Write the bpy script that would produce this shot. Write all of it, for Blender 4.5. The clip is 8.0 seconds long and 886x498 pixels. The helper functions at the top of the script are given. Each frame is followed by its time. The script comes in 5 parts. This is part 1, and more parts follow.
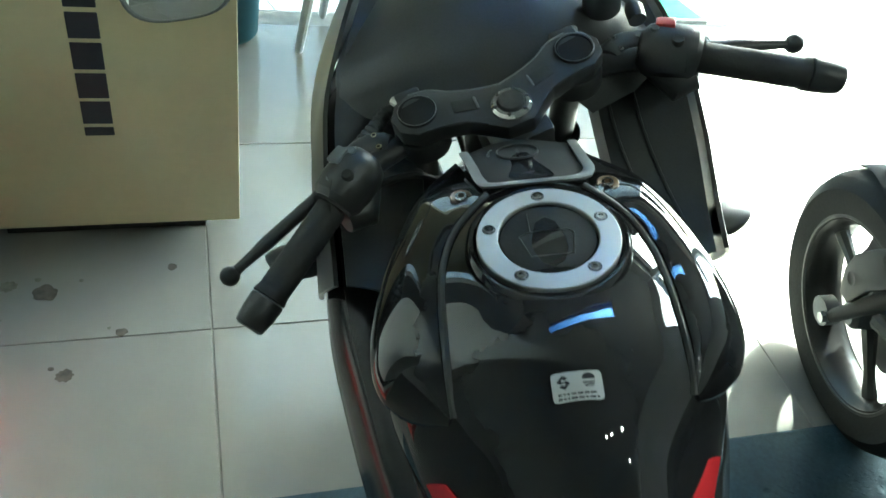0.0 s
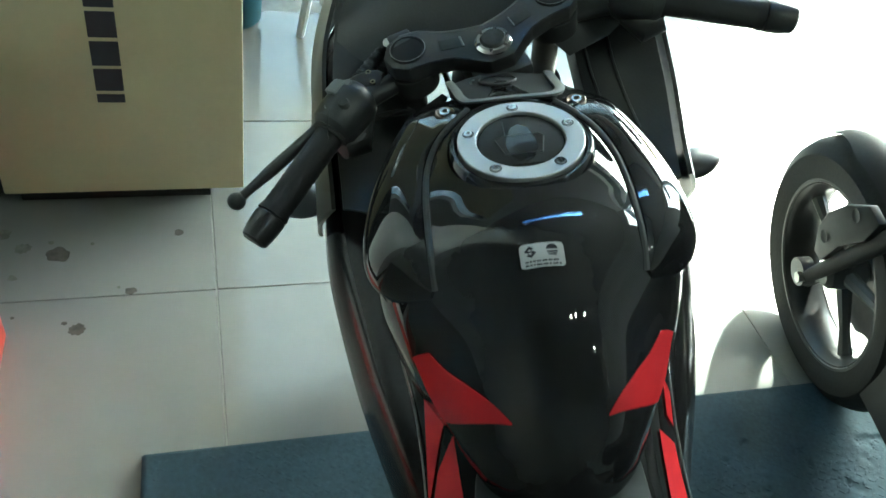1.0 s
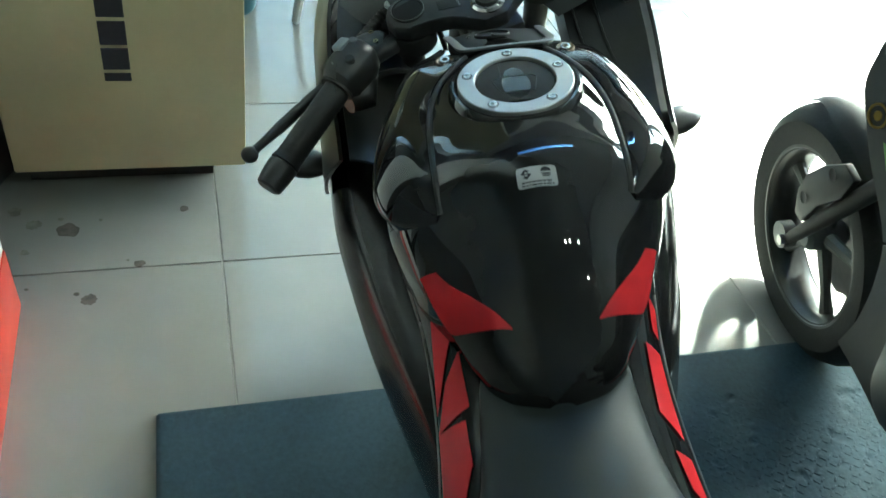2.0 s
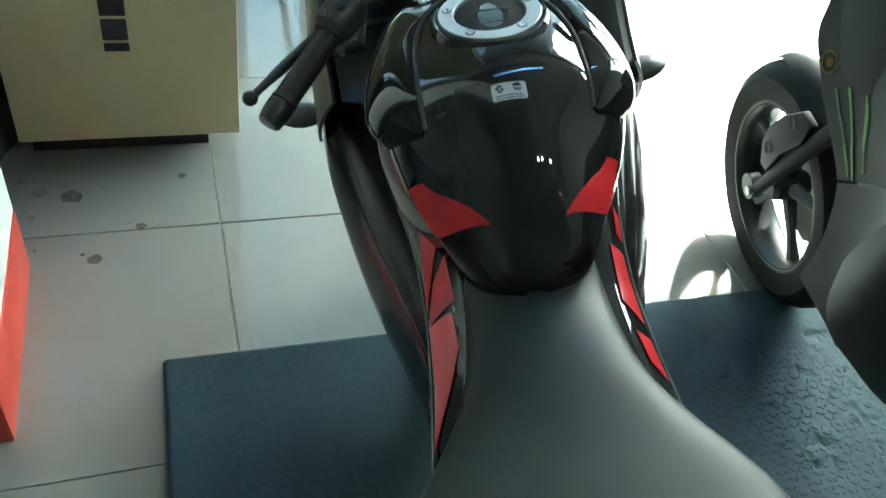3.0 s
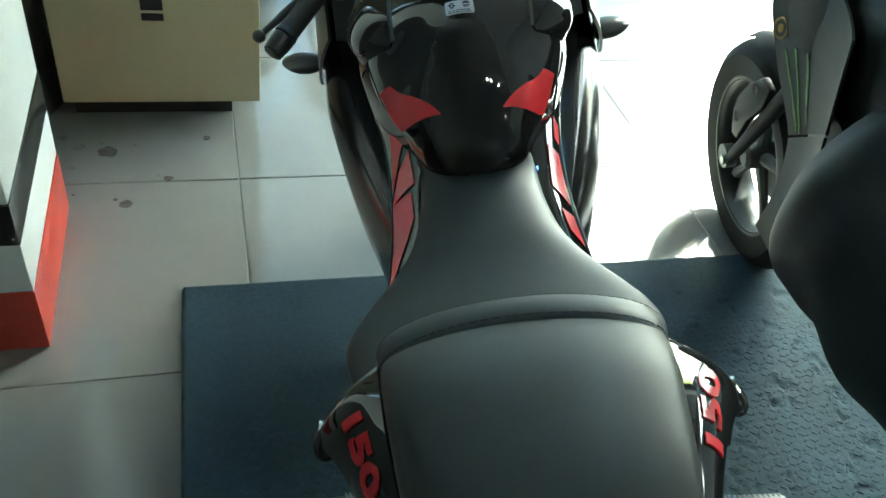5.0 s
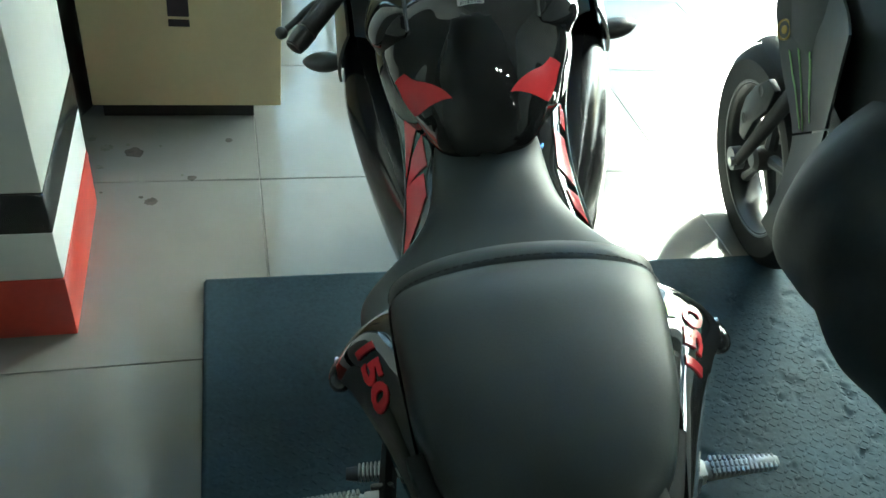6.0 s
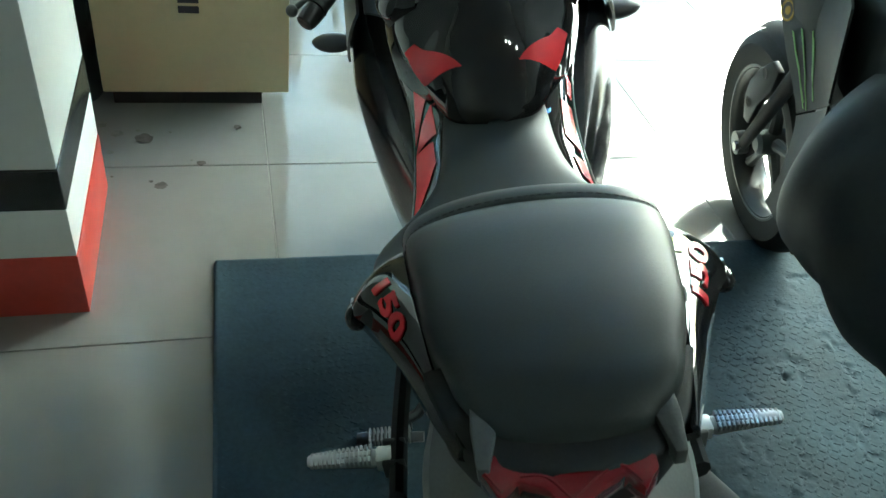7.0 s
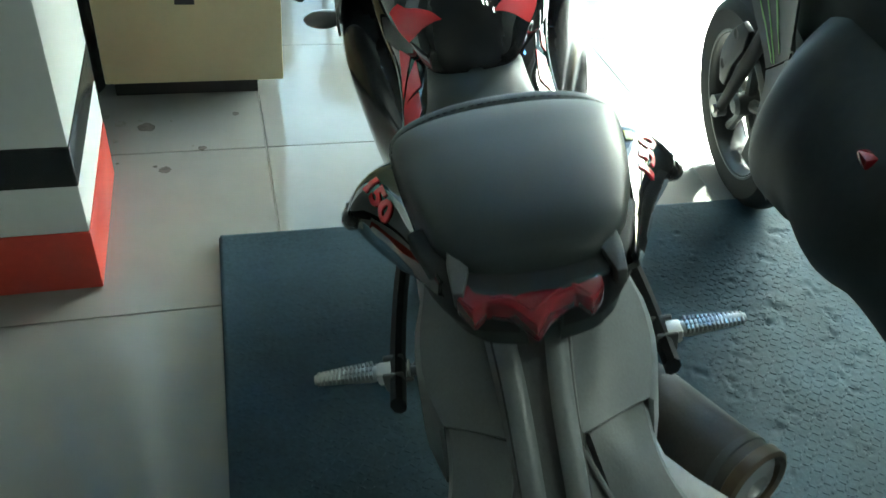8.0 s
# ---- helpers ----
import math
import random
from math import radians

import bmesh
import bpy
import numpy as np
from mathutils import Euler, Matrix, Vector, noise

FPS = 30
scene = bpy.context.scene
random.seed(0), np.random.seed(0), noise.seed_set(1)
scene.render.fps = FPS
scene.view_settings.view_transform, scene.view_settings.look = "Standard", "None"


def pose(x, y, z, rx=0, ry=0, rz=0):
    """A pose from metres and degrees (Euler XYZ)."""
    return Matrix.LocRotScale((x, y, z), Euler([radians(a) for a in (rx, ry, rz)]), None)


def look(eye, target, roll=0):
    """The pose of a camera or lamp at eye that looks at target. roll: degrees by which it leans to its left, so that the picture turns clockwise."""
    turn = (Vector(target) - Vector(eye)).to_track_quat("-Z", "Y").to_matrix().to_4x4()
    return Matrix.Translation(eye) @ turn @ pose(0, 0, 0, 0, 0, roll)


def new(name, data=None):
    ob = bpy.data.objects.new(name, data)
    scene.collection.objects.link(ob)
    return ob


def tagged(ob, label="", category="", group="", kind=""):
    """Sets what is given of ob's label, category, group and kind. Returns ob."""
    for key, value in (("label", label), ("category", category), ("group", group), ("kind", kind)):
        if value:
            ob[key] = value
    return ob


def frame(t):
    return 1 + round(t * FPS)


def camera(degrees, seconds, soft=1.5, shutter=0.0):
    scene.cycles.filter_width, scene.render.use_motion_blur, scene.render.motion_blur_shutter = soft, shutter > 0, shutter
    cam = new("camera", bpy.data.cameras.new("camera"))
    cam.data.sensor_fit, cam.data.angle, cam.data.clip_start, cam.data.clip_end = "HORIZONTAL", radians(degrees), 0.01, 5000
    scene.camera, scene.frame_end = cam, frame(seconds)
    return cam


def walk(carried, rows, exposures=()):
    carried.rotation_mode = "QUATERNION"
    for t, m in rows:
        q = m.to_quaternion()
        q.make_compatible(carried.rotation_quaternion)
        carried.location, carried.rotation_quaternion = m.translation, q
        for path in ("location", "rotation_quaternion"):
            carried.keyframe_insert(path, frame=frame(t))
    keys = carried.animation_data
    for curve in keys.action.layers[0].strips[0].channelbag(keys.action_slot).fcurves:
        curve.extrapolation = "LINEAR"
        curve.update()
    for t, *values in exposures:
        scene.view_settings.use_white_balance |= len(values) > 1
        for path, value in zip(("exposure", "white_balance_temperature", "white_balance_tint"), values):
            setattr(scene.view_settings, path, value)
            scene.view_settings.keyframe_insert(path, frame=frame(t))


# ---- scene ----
cam = camera(58.7, 8.0, shutter=0.5)
PATH = [
    (0, (-0.006, -1.051, 1.273), (0.573, 0.283, -0.099), 13.3),
    (0.5, (-0.008, -1.109, 1.267), (0.57, 0.239, -0.094), 13.1),
    (1, (-0.019, -1.171, 1.262), (0.558, 0.179, -0.096), 13.1),
    (1.5, (-0.035, -1.207, 1.259), (0.549, 0.141, -0.098), 13.0),
    (3, (-0.084, -1.377, 1.262), (0.538, -0.052, -0.101), 12.2),
    (3.5, (-0.093, -1.426, 1.268), (0.537, -0.111, -0.101), 12.4),
    (4, (-0.078, -1.494, 1.273), (0.548, -0.175, -0.093), 12.5),
    (4.5, (-0.064, -1.566, 1.273), (0.526, -0.216, -0.081), 12.1),
    (6, (-0.076, -1.695, 1.268), (0.439, -0.267, -0.034), 10.5),
    (6.5, (-0.077, -1.723, 1.251), (0.429, -0.29, -0.049), 10.3),
    (7, (-0.09, -1.738, 1.244), (0.416, -0.304, -0.055), 10.2),
    (7.5, (-0.092, -1.79, 1.236), (0.418, -0.354, -0.058), 8.8),
    (8, (-0.102, -1.859, 1.233), (0.402, -0.417, -0.059), 7.6),
]
walk(cam, [(t, look(eye, target, roll)) for t, eye, target, roll in PATH], [(0.0, 4.83, 6050, -17), (4.0, 4.66, 6000, -18), (6.0, 4.62, 6050, -18), (8.0, 4.84, 6000, -17)])

# ---- world and light ----
SUN_UP, SUN_TURN = radians(46), radians(36)
world = bpy.data.worlds.new("sky")
scene.world = world
world.use_nodes = True
wn = world.node_tree.nodes
sky = wn.new("ShaderNodeTexSky")
sky.sky_type, sky.sun_disc, sky.sun_elevation, sky.sun_rotation = "NISHITA", False, SUN_UP, SUN_TURN
sky.air_density, sky.dust_density = 1.0, 4.0
wn["Background"].inputs["Strength"].default_value = 0.15
world.node_tree.links.new(sky.outputs[0], wn["Background"].inputs[0])
sun = new("sun", bpy.data.lights.new("sun", "SUN"))
sun.data.energy, sun.data.angle, sun.data.color = 1.3, radians(1.0), (1.0, 0.96, 0.9)
sun.matrix_world = look((0, 0, 0), (-math.sin(SUN_TURN) * math.cos(SUN_UP), -math.cos(SUN_TURN) * math.cos(SUN_UP), -math.sin(SUN_UP)))


# ---- materials ----
def material(name, colour, rough=0.5, metal=0.0, coat=0.0, vary=0.15, scale=8.0, bump=0.0, bump_scale=60.0, spec=0.5, second=None, rough_vary=0.1):
    """A principled surface with colour drift at two scales and fine relief."""
    m = bpy.data.materials.new(name)
    m.use_nodes = True
    n, l = m.node_tree.nodes, m.node_tree.links
    b = n["Principled BSDF"]
    b.inputs["Metallic"].default_value = metal
    b.inputs["Coat Weight"].default_value = coat
    b.inputs["Coat Roughness"].default_value = 0.03
    b.inputs["Specular IOR Level"].default_value = spec
    co = n.new("ShaderNodeTexCoord")
    big, fine = n.new("ShaderNodeTexNoise"), n.new("ShaderNodeTexNoise")
    big.inputs["Scale"].default_value, big.inputs["Detail"].default_value = scale, 5
    fine.inputs["Scale"].default_value, fine.inputs["Detail"].default_value = bump_scale, 4
    l.new(co.outputs["Object"], big.inputs["Vector"])
    l.new(co.outputs["Object"], fine.inputs["Vector"])
    ramp = n.new("ShaderNodeValToRGB")
    dark = second or tuple(c * (1 - vary) for c in colour)
    ramp.color_ramp.elements[0].position, ramp.color_ramp.elements[0].color = 0.35, (*dark, 1)
    ramp.color_ramp.elements[1].position, ramp.color_ramp.elements[1].color = 0.65, (*colour, 1)
    l.new(big.outputs["Fac"], ramp.inputs["Fac"])
    mix = n.new("ShaderNodeMixRGB")
    mix.blend_type, mix.inputs["Fac"].default_value = "OVERLAY", vary
    l.new(ramp.outputs["Color"], mix.inputs["Color1"])
    l.new(fine.outputs["Fac"], mix.inputs["Color2"])
    l.new(mix.outputs["Color"], b.inputs["Base Color"])
    mr = n.new("ShaderNodeMapRange")
    mr.inputs["To Min"].default_value, mr.inputs["To Max"].default_value = max(rough - rough_vary * rough, 0.01), min(rough + rough_vary * rough, 1)
    l.new(big.outputs["Fac"], mr.inputs["Value"])
    l.new(mr.outputs["Result"], b.inputs["Roughness"])
    if bump:
        bp = n.new("ShaderNodeBump")
        bp.inputs["Strength"].default_value, bp.inputs["Distance"].default_value = bump, 0.002
        l.new(fine.outputs["Fac"], bp.inputs["Height"])
        l.new(bp.outputs["Normal"], b.inputs["Normal"])
    return m


def clear(name, colour, rough=0.0, ior=1.45):
    m = bpy.data.materials.new(name)
    m.use_nodes = True
    b = m.node_tree.nodes["Principled BSDF"]
    b.inputs["Base Color"].default_value = (*colour, 1)
    b.inputs["Roughness"].default_value, b.inputs["IOR"].default_value = rough, ior
    b.inputs["Transmission Weight"].default_value = 1.0
    return m


M = dict(
    tile=material("glazed_tile", (0.235, 0.232, 0.214), 0.12, spec=0.9, vary=0.05, scale=3, bump=0.02, bump_scale=15),
    grout=material("grout", (0.30, 0.29, 0.265), 0.9, bump=0.3),
    stain=material("dried_drip", (0.04, 0.034, 0.028), 0.7, vary=0.4, scale=60, second=(0.09, 0.08, 0.062)),
    stain_faint=material("thin_drip", (0.15, 0.145, 0.12), 0.4, vary=0.3, scale=50, second=(0.10, 0.095, 0.075)),
    wall=material("wall_paint", (0.64, 0.64, 0.625), 0.7, bump=0.1, scale=2),
    wall_dull=material("dull_wall_paint", (0.64, 0.65, 0.64), 0.7, bump=0.1, scale=2),
    ceiling=material("ceiling_paint", (0.22, 0.224, 0.22), 0.8, bump=0.1, scale=2),
    concrete=material("pavement_concrete", (0.42, 0.42, 0.40), 0.85, vary=0.25, scale=5, bump=0.5, bump_scale=40),
    stucco=material("dull_stucco", (0.24, 0.24, 0.23), 0.8, vary=0.15, scale=0.6, bump=0.3, bump_scale=20),
    awning=material("dark_sheet_metal", (0.07, 0.08, 0.08), 0.5, vary=0.2),
    cream=material("cream_laminate", (0.50, 0.445, 0.272), 0.35, vary=0.05, scale=3, bump=0.03),
    ink=material("dark_print", (0.012, 0.013, 0.022), 0.4),
    kick=material("black_plinth", (0.02, 0.02, 0.02), 0.5),
    paint_white=material("pillar_white", (0.68, 0.70, 0.68), 0.3, vary=0.06, scale=4, bump=0.05),
    paint_black=material("pillar_black", (0.012, 0.014, 0.014), 0.25, vary=0.2),
    paint_red=material("pillar_red", (0.46, 0.045, 0.03), 0.3, vary=0.15, scale=6, bump=0.05),
    foam=material("blue_foam", (0.044, 0.072, 0.093), 0.8, vary=0.3, scale=4, bump=0.3, bump_scale=120, spec=0.12, second=(0.033, 0.053, 0.066)),
    gloss=material("black_lacquer", (0.016, 0.016, 0.017), 0.025, vary=0.1),
    satin=material("satin_lacquer", (0.013, 0.013, 0.014), 0.16, vary=0.1, spec=0.22),
    plastic=material("black_plastic", (0.080, 0.084, 0.084), 0.45, bump=0.15, bump_scale=500, vary=0.2),
    rimm=material("black_rim_paint", (0.014, 0.014, 0.015), 0.3, spec=0.35),
    cast=material("black_casting", (0.045, 0.047, 0.048), 0.38, bump=0.1, bump_scale=400, vary=0.2),
    matt=material("matt_black", (0.022, 0.023, 0.024), 0.65, spec=0.18, bump=0.1, bump_scale=400, vary=0.15),
    # pale tone for the highlights drawn on the yoke's edges
    edge=material("lit_edge", (0.20, 0.205, 0.205), 0.35, vary=0.15),
    plastic_grey=material("grey_plastic", (0.17, 0.183, 0.188), 0.36, bump=0.1, bump_scale=400, vary=0.15),
    rubber=material("rubber", (0.030, 0.031, 0.031), 0.6, bump=0.2, bump_scale=200),
    tyre=material("tyre_rubber", (0.020, 0.021, 0.021), 0.75, spec=0.2, bump=0.25, bump_scale=150, vary=0.3),
    leather=material("seat_vinyl", (0.030, 0.036, 0.037), 0.47, spec=0.24, bump=0.08, bump_scale=700, vary=0.15, scale=6),
    thread=material("stitching", (0.012, 0.013, 0.013), 0.8),
    alloy=material("brushed_alloy", (0.44, 0.44, 0.42), 0.28, metal=1.0, vary=0.15, bump=0.05, bump_scale=300),
    pegm=material("cast_alloy", (0.55, 0.55, 0.53), 0.42, metal=0.85, vary=0.2),
    chrome=material("chrome", (0.7, 0.7, 0.7), 0.08, metal=1.0),
    lidm=material("satin_black", (0.034, 0.035, 0.036), 0.30, vary=0.1),
    ringm=material("satin_ring", (0.46, 0.47, 0.47), 0.42, metal=0.7, vary=0.08),
    bronze=material("bronze_rim", (0.20, 0.155, 0.11), 0.42, metal=0.9, vary=0.2),
    mufm=material("warm_grey_coat", (0.075, 0.070, 0.066), 0.6, vary=0.25, bump=0.1, bump_scale=300),
    steel=material("dark_steel", (0.10, 0.10, 0.10), 0.35, metal=0.8, vary=0.3),
    red=material("red_decal", (0.62, 0.024, 0.034), 0.25, vary=0.08),
    redlens=material("red_lens", (0.20, 0.008, 0.014), 0.08, coat=1.0, vary=0.2),
    # silver tone for the highlight drawn on the plate holder's edge
    silver=material("glint_silver", (0.24, 0.25, 0.25), 0.16, coat=0.8, vary=0.1),
    label=material("label_white", (0.55, 0.56, 0.56), 0.3, vary=0.05),
    guardm=material("worn_grey_plastic", (0.019, 0.021, 0.021), 0.5, spec=0.3, vary=0.2, bump=0.1),
    trim=material("grey_trim", (0.17, 0.175, 0.175), 0.36, vary=0.1),
    green=material("green_decal", (0.13, 0.30, 0.07), 0.6),
    yellow=material("yellow_decal", (0.55, 0.60, 0.02), 0.25),
    gold=material("gold_badge", (0.35, 0.25, 0.08), 0.3, metal=0.9),
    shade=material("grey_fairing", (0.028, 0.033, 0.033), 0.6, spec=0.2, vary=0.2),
    mirror=material("mirror_glass", (0.8, 0.8, 0.8), 0.02, metal=1.0),
    teal=material("teal_plastic", (0.02, 0.07, 0.09), 0.4),
    leg=material("grey_enamel", (0.45, 0.46, 0.45), 0.35),
    turf=material("green_doormat", (0.02, 0.20, 0.10), 0.9, bump=0.8, bump_scale=200),
    cloth=material("grey_sheeting", (0.075, 0.08, 0.078), 0.45, vary=0.4, scale=12, bump=0.4, bump_scale=30),
    glass=clear("door_glass", (0.90, 0.93, 0.92)),
    tint=clear("blue_roof_glass", (0.07, 0.17, 0.42)),
    smoke=clear("smoked_screen", (0.05, 0.05, 0.055)),
)


# ---- mesh helpers ----
def spl(keys, t):
    """A smooth curve through rows of (t, values...): the values at t."""
    keys = np.array(keys, float)
    ts, vs = keys[:, 0], keys[:, 1:]
    if ts[0] > ts[-1]:
        ts, vs = ts[::-1], vs[::-1]
    slope = np.gradient(vs, ts, axis=0) if len(ts) > 2 else np.repeat((vs[1:] - vs[:1]) / (ts[1] - ts[0]), 2, 0)
    t = min(max(t, ts[0]), ts[-1])
    i = min(int(np.searchsorted(ts, t, side="right")) - 1, len(ts) - 2)
    h = ts[i + 1] - ts[i]
    s = (t - ts[i]) / h
    out = (2 * s**3 - 3 * s**2 + 1) * vs[i] + (s**3 - 2 * s**2 + s) * h * slope[i] + (3 * s**2 - 2 * s**3) * vs[i + 1] + (s**3 - s**2) * h * slope[i + 1]
    return out if len(out) > 1 else float(out[0])


def curve(points, n):
    """n points along a smooth line through the given ones."""
    p = np.array(points, float)
    d = np.r_[0, np.cumsum(np.linalg.norm(np.diff(p, axis=0), axis=1))]
    rows = np.c_[d, p]
    return [spl(rows, t) for t in np.linspace(0, d[-1], n)]


ORIENTED = set()


def part(name, bm, mat, parent=None, label="", smooth=True, sharp=35):
    """Links a bmesh as one mesh object, under a thing or a part."""
    me = bpy.data.meshes.new(name)
    if id(bm) in ORIENTED:
        ORIENTED.discard(id(bm))
    else:
        bmesh.ops.recalc_face_normals(bm, faces=bm.faces)
    bm.to_mesh(me)
    bm.free()
    if smooth:
        me.shade_smooth()
        me.set_sharp_from_angle(angle=radians(sharp))
    me.materials.append(M[mat])
    ob = new(name, me)
    if parent is not None:
        ob.parent = parent
    if label:
        tagged(ob, label)
    return ob


def sheet(rows, closed=False, caps=False, thick=0.0):
    """A grid of quads over rows of points; closed: each row is a ring; thick: made a shell of that depth."""
    bm = bmesh.new()
    grid = np.array([[tuple(p) for p in row] for row in rows], float)
    layers = [grid]
    if thick:
        du, dv = np.gradient(grid, axis=0), np.gradient(grid, axis=1)
        nrm = np.cross(du, dv)
        nrm /= np.linalg.norm(nrm, axis=2, keepdims=True) + 1e-12
        layers.append(grid - nrm * thick)
    made = [[[bm.verts.new(p) for p in row] for row in g] for g in layers]
    n = len(grid[0])
    for k, vs in enumerate(made):
        turn = bool(thick) and (thick > 0) == (k == 0)
        for a, b in zip(vs, vs[1:]):
            for i in range(n if closed else n - 1):
                j = (i + 1) % n
                quad = (a[i], a[j], b[j], b[i])
                bm.faces.new(quad[::-1] if turn else quad)
    if thick:
        a, b = made
        rim = [(r, c) for c in range(n) for r in (0,)] + [(r, n - 1) for r in range(1, len(a))] + [(len(a) - 1, c) for c in range(n - 2, -1, -1)] + [(r, 0) for r in range(len(a) - 2, 0, -1)]
        for (r0, c0), (r1, c1) in zip(rim, rim[1:] + rim[:1]):
            quad = (a[r0][c0], a[r1][c1], b[r1][c1], b[r0][c0])
            bm.faces.new(quad if thick < 0 else quad[::-1])
    if caps:
        bm.faces.new(made[0][0])
        bm.faces.new(made[0][-1])
    bmesh.ops.remove_doubles(bm, verts=bm.verts, dist=1e-5)
    bmesh.ops.dissolve_degenerate(bm, edges=bm.edges, dist=1e-6)
    if thick:
        ORIENTED.add(id(bm))
    elif not closed:
        bmesh.ops.recalc_face_normals(bm, faces=bm.faces)
        if sum(f.calc_area() * f.normal.z for f in bm.faces) < 0:
            bmesh.ops.reverse_faces(bm, faces=bm.faces)
        ORIENTED.add(id(bm))
    return bm


def tube(points, r, n=12, caps=True, squash=1.0):
    """A round bar along points; r: one radius or one for each."""
    p = [Vector(q) for q in points]
    rs = [r] * len(p) if isinstance(r, (int, float)) else list(r)
    rows, side = [], None
    for i, q in enumerate(p):
        d = (p[min(i + 1, len(p) - 1)] - p[max(i - 1, 0)]).normalized()
        if side is None:
            side = d.cross(Vector((0, 0, 1)) if abs(d.z) < 0.9 else Vector((1, 0, 0))).normalized()
        side = (side - d * side.dot(d)).normalized()
        up = side.cross(d)
        rows.append([q + rs[i] * (math.cos(a) * side + squash * math.sin(a) * up) for a in np.linspace(0, 2 * math.pi, n, endpoint=False)])
    return sheet(rows, closed=True, caps=caps)


def box(x0, x1, y0, y1, z0, z1, bevel=0.0, segs=2):
    bm = bmesh.new()
    bmesh.ops.create_cube(bm, size=1)
    bmesh.ops.scale(bm, vec=(x1 - x0, y1 - y0, z1 - z0), verts=bm.verts)
    bmesh.ops.translate(bm, vec=((x0 + x1) / 2, (y0 + y1) / 2, (z0 + z1) / 2), verts=bm.verts)
    if bevel:
        bmesh.ops.bevel(bm, geom=bm.edges[:], offset=bevel, segments=segs, affect="EDGES", profile=0.5)
    return bm


def turned(profile, n=48, axis="z", at=(0, 0, 0)):
    """A body of revolution of (radius, height) rows."""
    rows = []
    for r, h in profile:
        ring = []
        for a in np.linspace(0, 2 * math.pi, n, endpoint=False):
            c, s = r * math.cos(a), r * math.sin(a)
            p = {"z": (c, s, h), "x": (h, c, s), "y": (s, h, c)}[axis]
            ring.append((p[0] + at[0], p[1] + at[1], p[2] + at[2]))
        rows.append(ring)
    return sheet(rows, closed=True)


def slab(outline, z0, z1, bevel=0.0):
    """A flat outline (x, y) made a plate from z0 to z1."""
    bm = bmesh.new()
    top = bm.faces.new([bm.verts.new((x, y, z1)) for x, y in outline])
    made = bmesh.ops.extrude_face_region(bm, geom=[top])
    bmesh.ops.translate(bm, vec=(0, 0, z0 - z1), verts=[v for v in made["geom"] if isinstance(v, bmesh.types.BMVert)])
    if bevel:
        bmesh.ops.bevel(bm, geom=bm.edges[:], offset=bevel, segments=2, affect="EDGES", profile=0.5)
    return bm


def moved(bm, m):
    bmesh.ops.transform(bm, matrix=m, verts=bm.verts)
    return bm


def thing(name, m, label, category, group="", kind=""):
    ob = new(name)
    ob.empty_display_size = 0.1
    ob.matrix_world = m
    return tagged(ob, label, category, group, kind)


# ---- the room ----
DOOR_Y, CEIL = 1.24, 3.2
floor = tagged(part("floor", box(-3.0, 3.6, -6.0, 1.2, -0.011, -0.003), "grout", smooth=False), "pale glazed square floor tiles with dark joints and drips", "floor", kind="structure")
roof = bmesh.new()
for x0, x1, y0, y1 in ((-3.1, 3.7, -6.1, 0.50), (-3.1, 3.7, 0.69, 1.32), (-3.1, -0.27, 0.50, 0.69), (1.62, 3.7, 0.50, 0.69)):
    bmesh.ops.create_cube(roof, size=1.0, matrix=Matrix.Translation(((x0 + x1) / 2, (y0 + y1) / 2, CEIL + 0.05)) @ Matrix.Diagonal((x1 - x0, y1 - y0, 0.1, 1)))
tagged(part("ceiling", roof, "ceiling", smooth=False), "plain pale ceiling with a slim roof light", "ceiling", kind="structure")
# unseen roof light placed for the blue strip mirrored in the tank
light = thing("window_2", pose(0, 0, 0), "slim blue-tinted roof light, unseen, placed for the tank's blue reflection", "roof light", kind="structure")
part("pane", box(-0.268, 1.618, 0.502, 0.688, CEIL + 0.03, CEIL + 0.036), "tint", light, smooth=False)
tagged(part("wall_west", box(-3.1, -3.0, -6.0, 1.3, -0.1, CEIL), "wall", smooth=False), "plain pale painted wall", "wall", kind="structure")
tagged(part("wall_east", box(3.6, 3.7, -6.0, 0.40, -0.1, CEIL), "wall", smooth=False), "plain pale painted wall beside the side opening", "wall", kind="structure")
tagged(part("wall_east_header", box(3.6, 3.7, 0.40, 1.2, 2.75, CEIL), "wall", smooth=False), "wall strip over the side opening", "wall", kind="structure")
tagged(part("corner_post", box(3.6, 3.7, 1.2, 1.32, -0.1, CEIL), "wall", smooth=False), "painted corner post beside the entrance", "post", kind="structure")
tagged(part("wall_south", box(-3.1, 3.7, -6.1, -6.0, -0.1, CEIL), "wall_dull", smooth=False), "plain pale painted wall", "wall", kind="structure")
tagged(part("wall_north", box(-3.1, -1.20, 1.2, 1.32, -0.1, CEIL), "wall", smooth=False), "plain pale painted wall beside the entrance", "wall", kind="structure")
tagged(part("wall_header", box(-1.20, 3.6, 1.2, 1.32, 2.75, CEIL), "wall", smooth=False), "wall strip over the shop entrance", "wall", kind="structure")
pavement = tagged(part("pavement", box(-150, 150, -100, 200, -0.3, -0.012), "concrete", smooth=False), "weathered grey concrete pavement with cracks", "pavement", kind="structure")
